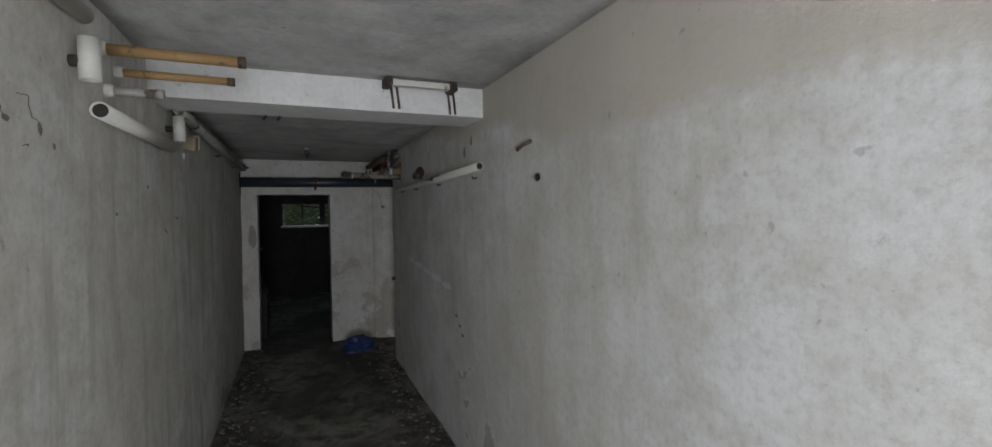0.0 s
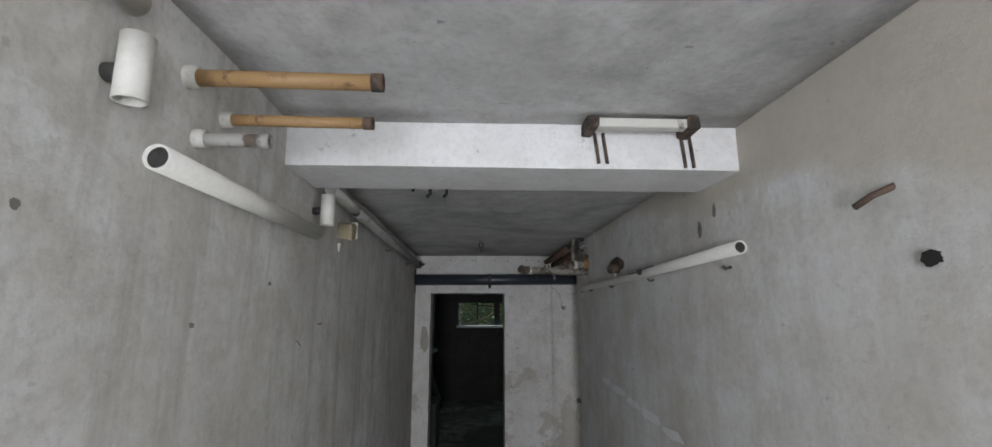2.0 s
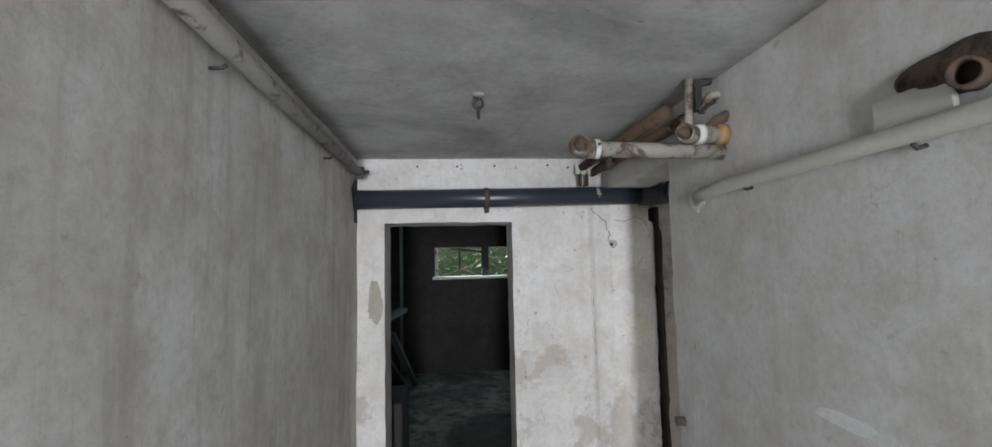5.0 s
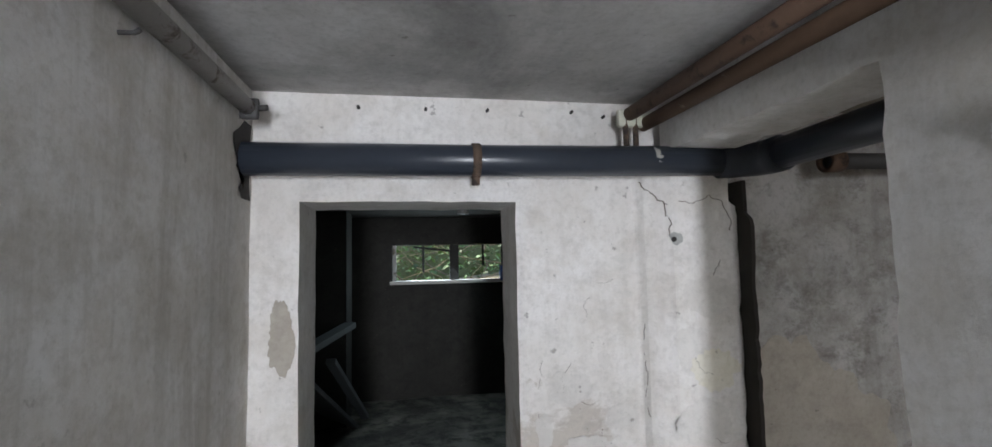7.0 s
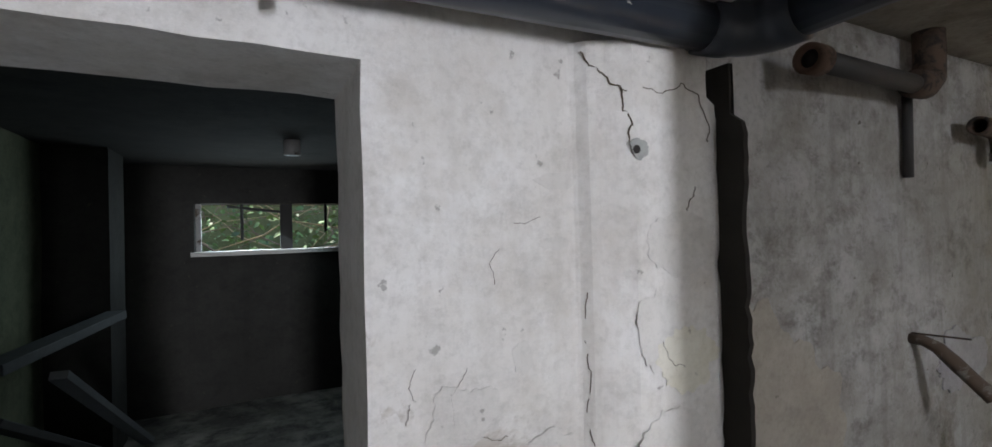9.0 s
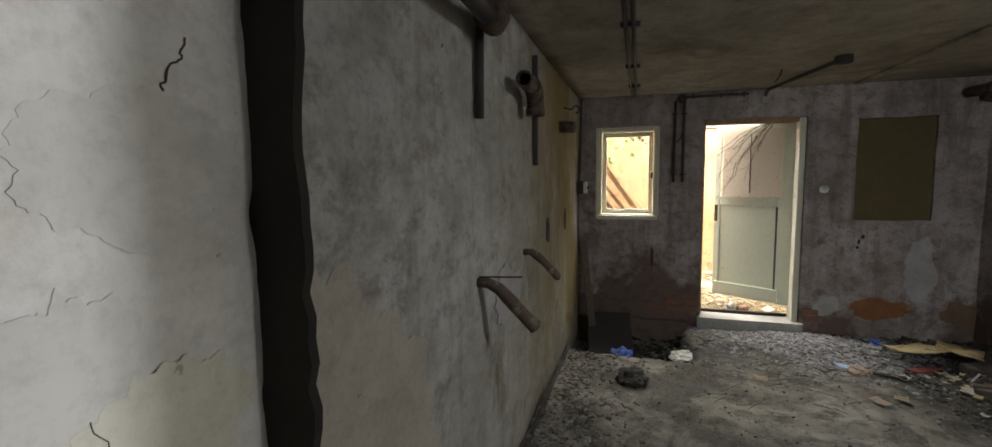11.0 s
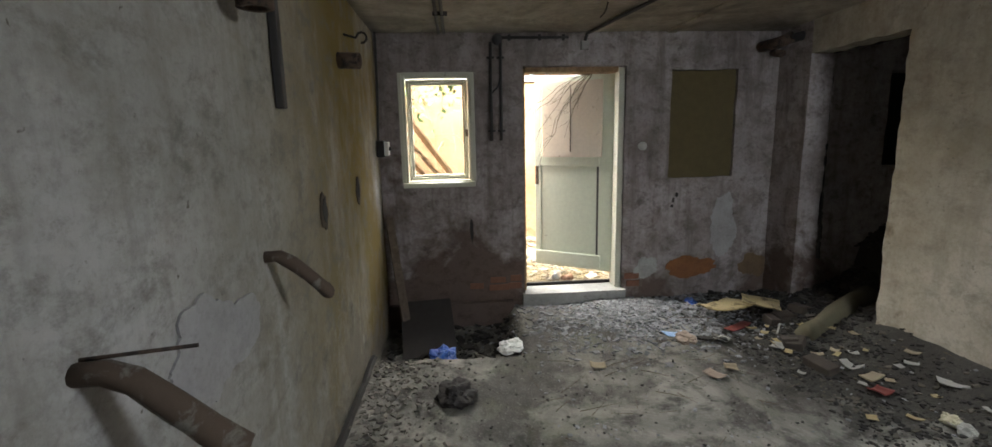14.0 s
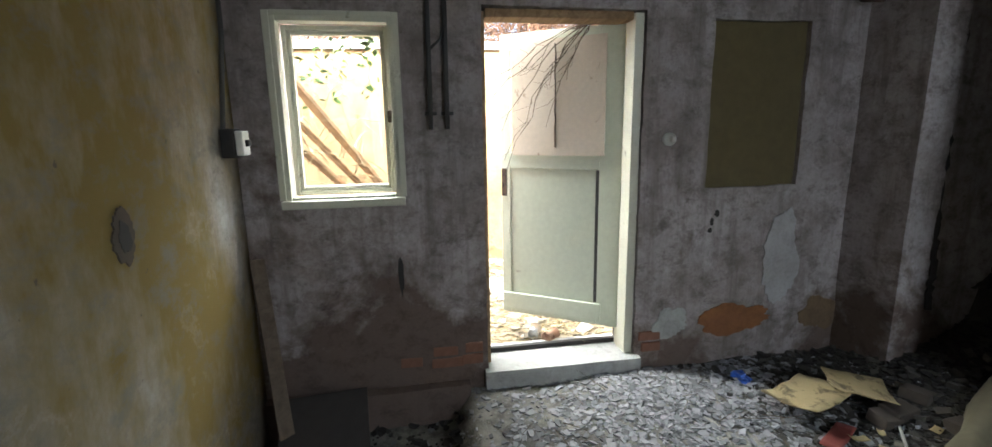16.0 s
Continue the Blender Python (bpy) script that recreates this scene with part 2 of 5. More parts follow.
M_WPAPER = plain("dirty_white_paper", (0.33, 0.32, 0.29), 0.9, 0.3)
M_RED = plain("red_print", (0.16, 0.035, 0.028), 0.8, 0.3)
M_STRAW = plain("straw", (0.42, 0.33, 0.18), 0.9, 0.35, 20, True)
M_TWIG = plain("twig_bark", (0.10, 0.075, 0.05), 0.9, 0.4)
M_LEAF = plain("leaf", (0.085, 0.17, 0.035), 0.6, 0.4, 20, True)
M_CHIP = plain("plaster_chips", (0.29, 0.29, 0.30), 0.9, 0.25, 20, True)
M_DCHIP = plain("dark_rubble", (0.036, 0.032, 0.028), 0.95, 0.35, 20, True)
M_BRICK = plain("brick", (0.20, 0.095, 0.06), 0.9, 0.3)
M_BAKELITE = plain("white_plastic", (0.62, 0.61, 0.57), 0.45, 0.1)
# Black of the fin that imitates a shadow beside the pier.
M_SHADOW = plain("shadow_black", (0.028, 0.024, 0.02), 0.95, 0.4, 12)
# Black of real iron, and of patches that imitate shade in holes.
M_BLACK = plain("black_iron_and_shade", (0.025, 0.022, 0.02), 0.8, 0.3)
M_TIN = painted("tin_can", (0.62, 0.62, 0.62), (0.22, 0.14, 0.09), 0.3, 0.35, 0.8, 20)


def floor_material():
    m, n, l, p = material("dirty_concrete_floor")
    at = position(n, l)
    big = noise_node(n, l, 1.1, 6, 0.65, at, 0.7)
    mid = noise_node(n, l, 6.0, 8, 0.7, at, 0.3)
    fine = noise_node(n, l, 60.0, 5, 0.7, at)
    sep = n.new("ShaderNodeSeparateXYZ")
    l.new(at, sep.inputs[0])
    col = mix(n, l, ramp(n, l, big, [(0.40, grey(0)), (0.58, grey(1))]), (0.27, 0.255, 0.22), (0.085, 0.078, 0.068))
    col = mix(n, l, ramp(n, l, mid, [(0.46, grey(0)), (0.62, grey(0.9))]), col, (0.045, 0.04, 0.034))
    col = mix(n, l, ramp(n, l, fine, [(0.56, grey(0)), (0.74, grey(0.55))]), col, (0.38, 0.36, 0.33))
    moss = ramp(n, l, noise_node(n, l, 2.3, 6, 0.6, at), [(0.55, grey(0)), (0.75, grey(0.45))])
    col = mix(n, l, moss, col, (0.11, 0.115, 0.05))
    # black earth spilt from the side opening, spread wider to imitate a dim floor
    soil_dim = calc(n, l, "MULTIPLY", calc(n, l, "MULTIPLY", calc(n, l, "SUBTRACT", sep.outputs[0], 3.2), 0.8, True), calc(n, l, "MULTIPLY", calc(n, l, "SUBTRACT", 3.9, sep.outputs[1]), 1.0, True))
    soil_dim = ramp(n, l, calc(n, l, "ADD", soil_dim, calc(n, l, "SUBTRACT", mid, 0.5)), [(0.15, grey(0)), (0.4, grey(0.92))])
    col = mix(n, l, soil_dim, col, mix(n, l, fine, (0.016, 0.014, 0.012), (0.055, 0.048, 0.038)))
    l.new(col, p.inputs["Base Color"])
    p.inputs["Roughness"].default_value = 0.88
    bumped(n, l, p, calc(n, l, "ADD", mid, calc(n, l, "MULTIPLY", fine, 0.5)), 0.6, 0.02)
    return m


M_FLOOR = floor_material()


# ---- building helpers ----
def link(name, bm, mat, parent=None, label="", smooth=False):
    me = bpy.data.meshes.new(name)
    bm.to_mesh(me)
    bm.free()
    for f in me.polygons:
        f.use_smooth = smooth
    me.materials.append(mat)
    ob = new(name, me)
    if parent:
        ob.parent = parent
    if label:
        ob["label"] = label
    return ob


def part(name, bm, mat, parent, label="", smooth=False):
    return link(name, bm, mat, parent, label, smooth)


def empty(name, at=(0, 0, 0)):
    ob = new(name)
    ob.location = at
    ob.empty_display_size = 0.1
    return ob


def boxed(x0, y0, z0, x1, y1, z1, bevel=0.004, bm=None):
    bm = bm or bmesh.new()
    made = bmesh.ops.create_cube(bm, size=1.0, matrix=Matrix.LocRotScale(((x0 + x1) / 2, (y0 + y1) / 2, (z0 + z1) / 2), None, (x1 - x0, y1 - y0, z1 - z0)))
    if bevel:
        vs = set(made["verts"])
        bmesh.ops.bevel(bm, geom=[e for e in bm.edges if e.verts[0] in vs], offset=bevel, segments=2, affect="EDGES", profile=0.6)
    return bm


def slab(axis, c0, c1, u0, u1, z0, z1, holes=(), cell=0.09, rough=0.006, ragged=0.0):
    """A wall that lies between c0 and c1 along axis and runs from u0 to u1, with holes (ua, ub, za, zb) through it. axis z: a ceiling or floor,
    which runs from u0 to u1 in x and z0 to z1 in y. Its faces are a little uneven."""
    us = sorted({u0, u1, *[h[0] for h in holes if u0 < h[0] < u1], *[h[1] for h in holes if u0 < h[1] < u1]})
    zs = sorted({z0, z1, *[h[2] for h in holes if z0 < h[2] < z1], *[h[3] for h in holes if z0 < h[3] < z1]})

    def fill(ks):
        out = []
        for a, b in zip(ks, ks[1:]):
            k = max(1, round((b - a) / cell))
            out += [a + (b - a) * i / k for i in range(k)]
        return out + [ks[-1]]
    us, zs = fill(us), fill(zs)
    full = [[not any(h[0] - 1e-6 <= (a + b) / 2 <= h[1] + 1e-6 and h[2] - 1e-6 <= (c + d) / 2 <= h[3] + 1e-6 for h in holes) for c, d in zip(zs, zs[1:])] for a, b in zip(us, us[1:])]
    verts, faces, index = [], [], {}

    def v(i, j, k):
        if (i, j, k) not in index:
            u, z, c = us[i], zs[j], (c0, c1)[k]
            at = {"x": (c, u, z), "y": (u, c, z), "z": (u, z, c)}[axis]
            c += rough * noise.noise(Vector(at) * 1.7) + 0.4 * rough * noise.noise(Vector(at) * 7.0)
            inner = 0 < i < len(us) - 1 and 0 < j < len(zs) - 1
            if ragged and inner and not all(full[a][b] for a in (i - 1, i) for b in (j - 1, j)):
                u += ragged * noise.noise(Vector((z * 17, u * 3, c * 4)))
                z += ragged * noise.noise(Vector((u * 17, 7.7, c * 4)))
            index[i, j, k] = len(verts)
            verts.append({"x": (c, u, z), "y": (u, c, z), "z": (u, z, c)}[axis])
        return index[i, j, k]
    nu, nz = len(us) - 1, len(zs) - 1
    for i in range(nu):
        for j in range(nz):
            if not full[i][j]:
                continue
            for k in (0, 1):
                faces.append([v(i, j, k), v(i + 1, j, k), v(i + 1, j + 1, k), v(i, j + 1, k)])
            for di, dj, a, b in ((-1, 0, (i, j), (i, j + 1)), (1, 0, (i + 1, j), (i + 1, j + 1)), (0, -1, (i, j), (i + 1, j)), (0, 1, (i, j + 1), (i + 1, j + 1))):
                p, q = i + di, j + dj
                if not (0 <= p < nu and 0 <= q < nz and full[p][q]):
                    faces.append([v(*a, 0), v(*b, 0), v(*b, 1), v(*a, 1)])
    me = bpy.data.meshes.new("slab")
    me.from_pydata(verts, [], faces)
    bm = bmesh.new()
    bm.from_mesh(me)
    bpy.data.meshes.remove(me)
    bmesh.ops.recalc_face_normals(bm, faces=bm.faces)
    return bm


def structure(name, bm, mat, label, smooth=False):
    return tagged(link(name, bm, mat, smooth=smooth), label, name.split("_")[0], kind="structure")


def tube(points, r, inner=0.0, sides=18, bm=None, r2=None):
    """A pipe along points; inner: the bore's radius, for open ends that one can look into."""
    bm = bm or bmesh.new()
    pts = [Vector(p) for p in points]
    rings = []
    side = None
    for i, p in enumerate(pts):
        a = (pts[i] - pts[i - 1]).normalized() if i else None
        b = (pts[i + 1] - pts[i]).normalized() if i + 1 < len(pts) else None
        way = ((a or b) + (b or a)).normalized()
        if side is None:
            side = way.orthogonal().normalized()
        side = (side - way * side.dot(way)).normalized()
        up = way.cross(side)
        widen = 1.0 / max(0.5, way.dot(b or a))
        rr = r if r2 is None else r + (r2 - r) * i / (len(pts) - 1)
        rings.append((p, side.copy(), up, rr))
    def ring(p, s, u, rr):
        return [bm.verts.new(p + rr * (math.cos(2 * math.pi * k / sides) * s + math.sin(2 * math.pi * k / sides) * u)) for k in range(sides)]
    outer = [ring(*q) for q in rings]
    def join(a, b):
        for k in range(sides):
            bm.faces.new((a[k], a[(k + 1) % sides], b[(k + 1) % sides], b[k]))
    for a, b in zip(outer, outer[1:]):
        join(a, b)
    if inner:
        bore = [ring(p, s, u, inner) for p, s, u, rr in rings]
        for a, b in zip(bore, bore[1:]):
            join(b, a)
        join(bore[0], outer[0])
        join(outer[-1], bore[-1])
    else:
        bm.faces.new(outer[0][::-1])
        bm.faces.new(outer[-1])
    return bm


def arc(centre, r, start, end, plane="xy", steps=7):
    out = []
    for i in range(steps + 1):
        a = radians(start + (end - start) * i / steps)
        c, s = r * math.cos(a), r * math.sin(a)
        out.append({"xy": (centre[0] + c, centre[1] + s, centre[2]), "xz": (centre[0] + c, centre[1], centre[2] + s), "yz": (centre[0], centre[1] + c, centre[2] + s)}[plane])
    return out


# ---- the plan ----
XL, XR, YE = -0.56, 0.93, 5.97          # corridor: left wall, right wall, end wall
ZF, ZC1, ZC2 = 0.18, 2.36, 2.31         # corridor floor, ceiling before and behind the beam
RW, RE, RS, RN, ZR = 1.17, 5.88, 2.60, 6.05, 2.33   # room: west, east, south, north faces, ceiling


def ground_height(x, y):
    """The floor inside: the corridor lies higher than the room; a hollow by the window, heaps by the side opening."""
    t = min(1.0, max(0.0, (x - 0.95) / 0.9)) if y > 2.0 else 0.0
    z = ZF * (1 - t * t * (3 - 2 * t)) if y < 6.2 else ZF
    if x > 1.5 and y < 6.1:
        def bell(cx, cy, wx, wy):
            return math.exp(-((x - cx) / wx) ** 2 - ((y - cy) / wy) ** 2)
        edge = 4.87 + 0.06 * noise.noise(Vector((y * 3, 1.1, 0)))
        if x > edge and y > 4.95:
            z -= 0.16 * min(1.0, (x - edge) / 0.05) * min(1.0, (y - 4.95) / 0.12)
        z += 0.50 * bell(5.45, 1.65, 0.60, 0.50) + 0.12 * bell(5.2, 2.45, 0.55, 0.35)
        z += 0.24 * math.exp(-((y - 2.45) / 0.36) ** 2) * min(1.0, max(0.0, (5.0 - x) / 0.5)) * min(1.0, max(0.0, (x - 2.6) / 1.0))
        z += 0.04 * bell(5.5, 3.7, 0.4, 0.7) + 0.05 * bell(3.4, 5.95, 1.2, 0.15)
        z += 0.018 * noise.noise(Vector((x * 3, y * 3, 0))) + 0.012 * noise.noise(Vector((x * 9, y * 9, 4)))
    else:
        z += 0.010 * noise.noise(Vector((x * 2.5, y * 2.5, 0)))
    return z


def sheet(x0, x1, y0, y1, cell, height, keep=lambda x, y: True):
    nx, ny = max(1, round((x1 - x0) / cell)), max(1, round((y1 - y0) / cell))
    verts = [(x0 + (x1 - x0) * i / nx, y0 + (y1 - y0) * j / ny) for j in range(ny + 1) for i in range(nx + 1)]
    verts = [(x, y, height(x, y)) for x, y in verts]
    faces = [(j * (nx + 1) + i, j * (nx + 1) + i + 1, (j + 1) * (nx + 1) + i + 1, (j + 1) * (nx + 1) + i) for j in range(ny) for i in range(nx)
             if keep(x0 + (x1 - x0) * (i + 0.5) / nx, y0 + (y1 - y0) * (j + 0.5) / ny)]
    me = bpy.data.meshes.new("sheet")
    me.from_pydata(verts, [], faces)
    bm = bmesh.new()
    bm.from_mesh(me)
    bpy.data.meshes.remove(me)
    return bm


structure("floor", sheet(-1.2, 6.02, -2.4, 9.75, 0.05, ground_height, lambda x, y: (x < 1.3 and y < 6.3 and x > -0.9) or (y > 1.7 and y < 6.3 and x > 1.0) or (y > 5.9 and x < 2.45)), M_FLOOR, "dirty cracked concrete floor with dust and grit", True)
# corridor
structure("wall_corridor_west", slab("x", XL - 0.25, XL, -2.2, 6.0, -0.1, 2.6), M_CORR, "stained white plaster wall of the corridor", True)
# The second hole is added, out of view, for a fill lamp.
structure("wall_corridor_east", slab("x", XR, RW, -2.2, 5.9, -0.1, 2.6, [(5.02, 5.91, -0.2, 2.10), (-1.55, -0.95, 1.16, 1.9)], 0.045, 0.006, 0.012), M_CORR_R, "white plaster wall with a ragged opening into the room")
# Unseen wall; its opening is added for the corridor's fill lamp.
structure("wall_entrance", slab("y", -2.2, -1.95, XL, XR, -0.1, 2.6, [(-0.50, 0.35, -0.2, 2.05)]), M_CORR, "plaster wall around an added, unseen opening for fill light")
structure("wall_end", slab("y", YE, YE + 0.29, -1.3, 1.25, -0.1, 2.6, [(-0.40, 0.37, -0.2, 1.92)], 0.09, 0.005, 0.006), M_END, "white end wall with peeling paint and doorway")
def pier_face(x):
    """How far back the pier's face lies: a ridge at 0.965, a bevelled break to its left, level with the end wall at 0.85."""
    t = min(1.0, max(0.0, (0.965 - x) / 0.115))
    return 5.892 + 0.062 * t + (0.012 if t > 0.92 else 0.0)


pier = slab("y", 5.892, YE + 0.05, 0.80, 1.235, -0.1, 2.02, (), 0.018, 0.003)
for v in pier.verts:
    if v.co.y < 5.93:
        v.co.y += pier_face(v.co.x + 0.008 * noise.noise(Vector((v.co.z * 9, 4.0, 0.0)))) - 5.892 + 0.003 * noise.noise(Vector((v.co.x * 40, 0, v.co.z * 16)))
        if v.co.x < 0.84:
            v.co.y = YE + 0.004
    if v.co.x > 1.2:
        v.co.x += 0.008 * noise.noise(Vector((v.co.z * 6, 2.0, v.co.y * 5))) + 0.010 * noise.noise(Vector((v.co.z * 23, 2.0, v.co.y * 5))) - (0.03 if v.co.z > 1.9 else 0.0)
structure("wall_end_pier", pier, M_END, "cracked plaster pier with a broken edge")
structure("ceiling_corridor_front", slab("z", ZC1, 2.7, XL - 0.02, XR + 0.02, -2.2, 2.40, (), 0.12), M_CEIL, "sooty grey plaster ceiling", True)
structure("ceiling_corridor_back", slab("z", ZC2, 2.7, XL - 0.02, XR + 0.02, 2.70, 6.0, (), 0.12), M_CEIL, "grey plaster ceiling with trowel marks", True)
structure("beam", slab("y", 2.40, 2.70, XL - 0.01, XR + 0.01, 2.21, 2.7, (), 0.1), M_BEAM, "white painted ceiling beam")
# room
structure("wall_room_north", slab("y", RN, RN + 0.21, 1.20, RE + 0.01, -0.4, 2.6, (), 0.08, 0.005), M_ROOM, "mottled plaster wall with broken pipe stubs", True)
# Thin black fin, added to imitate the shadow beside the pier's broken edge.
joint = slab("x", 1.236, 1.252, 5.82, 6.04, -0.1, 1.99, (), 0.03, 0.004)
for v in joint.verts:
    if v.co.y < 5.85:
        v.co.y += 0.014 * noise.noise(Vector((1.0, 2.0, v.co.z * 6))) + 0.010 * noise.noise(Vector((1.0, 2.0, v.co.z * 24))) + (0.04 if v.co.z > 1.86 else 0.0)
structure("wall_joint", joint, M_SHADOW, "thin black fin standing in for the shadow of the pier's edge")
structure("wall_room_south", slab("y", RS - 0.20, RS, RW - 0.2, 5.499, -0.1, 2.6, [(4.66, 5.52, -0.2, 2.085)], 0.06, 0.008, 0.014), M_ROOM_S, "mottled plaster wall with a side opening")
structure("wall_side_jamb", slab("y", RS - 0.20, RS, 5.50, RE + 0.002, -0.1, 2.6, (), 0.06, 0.006), M_EXIT, "grey plaster jamb of the side opening")
structure("wall_exit", slab("x", RE, RE + 0.30, 2.06, 6.4, -0.5, 2.6, [(3.955, 4.84, 0.0, 2.06), (5.265, 5.855, 1.10, 2.01), (2.965, 3.555, 1.10, 2.02)], 0.08, 0.005, 0.01), M_EXIT, "damp brown plaster wall with door and window")
structure("wall_side_passage", slab("x", 5.56, 5.76, -0.6, RS - 0.204, -0.2, 2.6, [(0.95, 1.84, 1.17, 1.955)], 0.08, 0.008, 0.015), M_EXIT, "dim plaster wall of the side room with a dark hatch")
# Closing walls whose near-black colour stands in for missing light.
structure("wall_side_passage_east", slab("x", RE + 0.06, RE + 0.36, -0.6, 2.05, -0.2, 2.6), M_UNLIT, "plaster wall behind the hatch, coloured dark as unlit")
structure("wall_side_passage_south", slab("y", -0.8, -0.6, 3.8, 6.3, -0.2, 2.6), M_UNLIT, "plaster wall closing the side room, coloured dark as unlit")
structure("wall_side_passage_west", slab("x", 3.8, 4.0, -0.6, 1.8, -0.2, 2.6), M_UNLIT, "plaster wall closing the side room, coloured dark as unlit")
structure("floor_side_passage", sheet(4.0, 6.0, -0.6, 1.72, 0.1, ground_height), M_FLOOR, "dark rubble floor of the side room")
# The hatch through this ceiling is added to let fill light in.
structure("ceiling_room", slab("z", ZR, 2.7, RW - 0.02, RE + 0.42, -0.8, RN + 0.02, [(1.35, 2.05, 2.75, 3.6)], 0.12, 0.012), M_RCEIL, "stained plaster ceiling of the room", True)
# room behind the doorway
structure("wall_inner_west", slab("x", -1.15, -0.95, 6.2, 9.9, -0.1, 2.6), M_LIT_OLIVE, "olive plaster wall of the back room, coloured lighter as window-lit")
# The back room's dimness is put into the colour of these walls.
structure("wall_inner_east", slab("x", 2.2, 2.4, 6.2, 9.9, -0.1, 2.6), M_UNLIT, "plaster wall of the back room, coloured dark as unlit")
structure("wall_inner_north", slab("y", 9.7, 9.95, -1.2, 2.4, -0.1, 2.6, [(-0.235, 1.06, 1.46, 1.87)], 0.1), M_UNLIT, "wall with a low wide window, coloured dark as unlit")
structure("wall_inner_pier", slab("y", 8.9, 9.3, -1.0, -0.62, -0.1, 2.3), M_UNLIT, "plaster pier, coloured dark as unlit")
structure("wall_inner_south", slab("y", 6.262, 6.40, 1.2, 2.4, -0.1, 2.6), M_UNLIT, "plaster wall of the back room, coloured dark as unlit")
structure("ceiling_inner", slab("z", 2.18, 2.5, -1.2, 2.4, 6.25, 9.95, (), 0.15), M_UNLIT, "ceiling of the back room, coloured dark as unlit")


# ---- openings: door, windows ----
def exit_door():
    d = tagged(empty("door_1", (RE + 0.1, 3.96, 0.1)), "pale mint wooden door standing open to the yard", "door", kind="structure")
    inv = Matrix.Translation((-(RE + 0.1), -3.96, -0.1))

    def add(name, bm, mat, label="", parent=None):
        bmesh.ops.transform(bm, matrix=inv, verts=bm.verts)
        return part(name, bm, mat, parent or d, label)
    add("jamb", boxed(RE + 0.02, 3.957, 0.11, RE + 0.17, 4.01, 2.05, 0.006), M_CREAM, "cream painted door jamb")
    add("stop", boxed(RE + 0.175, 3.957, 0.11, RE + 0.25, 3.985, 2.05, 0.004), M_CONDUIT)
    add("jamb", boxed(RE + 0.06, 4.815, 0.11, RE + 0.17, 4.838, 2.05, 0.004), M_PLANK)
    add("head", boxed(RE + 0.03, 4.012, 2.015, RE + 0.17, 4.813, 2.058, 0.005), M_PLANK, "bare wooden door head")
    # the leaf, built lying along +y from its hinge and then swung open
    leaf = empty("leaf")
    leaf.parent = d
    w, h, t = 0.77, 1.80, 0.04
    part("stile", boxed(-t / 2, 0, 0, t / 2, 0.13, h, 0.004), M_MINT, leaf)
    part("stile", boxed(-t / 2, w - 0.06, 0, t / 2, w, h, 0.004), M_MINT, leaf)
    part("rail", boxed(-t / 2, 0.131, 0, t / 2, w - 0.061, 0.13, 0.004), M_MINT, leaf)
    part("rail", boxed(-t / 2, 0.131, h - 0.10, t / 2, w - 0.061, h, 0.004), M_MINT, leaf)
    part("rail", boxed(-t / 2, 0.131, 0.98, t / 2, w - 0.061, 1.08, 0.004), M_MINT, leaf)
    part("panel", boxed(-0.008, 0.125, 0.12, 0.008, w - 0.055, 0.99, 0.002), M_MINT, leaf)
    part("drip_board", boxed(-t / 2 - 0.02, 0.10, 0.03, -t / 2 - 0.001, w - 0.01, 0.145, 0.006), M_MINT, leaf)
    bead = boxed(-0.018, 0.128, 0.146, -0.009, 0.15, 0.978, 0.002)
    part("bead", bead, M_CONDUIT, leaf)
    b = slab("x", -t / 2 - 0.012, -t / 2 - 0.002, 0.10, w - 0.085, 1.065, h - 0.05, (), 0.03, 0.006)
    part("upper_board", b, M_BOARD, leaf, "weathered rough hardboard panel")
    rust = tube([(-t / 2 - 0.02, 0.40, 1.72 - 0.055 * i) for i in range(12)], 0.005, 0, 6)
    for v in rust.verts:
        v.co.y += 0.006 * noise.noise(v.co * 30)
        v.co.x += 0.003 * noise.noise(v.co * 55)
    part("rust_streak", rust, M_RUST, leaf)
    lock = boxed(-t / 2 - 0.006, w - 0.035, 0.80, -t / 2 + 0.01, w - 0.002, 0.98, 0.003)
    part("lock_hole", lock, M_RUST, leaf, "rusty hole of a torn out lock")
    way = -math.degrees(math.atan2(0.565, 0.825))
    leaf.matrix_local = inv @ pose(6.03, 4.00, 0.225, 0, 0, way)
    return d


exit_door()
structure("sill_exit", slab("x", RE - 0.05, RE + 0.31, 3.93, 4.86, -0.12, 0.105, (), 0.06, 0.008), M_CONC, "worn concrete door sill with dust")
tagged(link("trim_threshold", boxed(RE + 0.19, 3.99, 0.105, RE + 0.225, 4.835, 0.135, 0.006), M_BLACK), "black iron strip across the door sill", "trim", kind="structure")


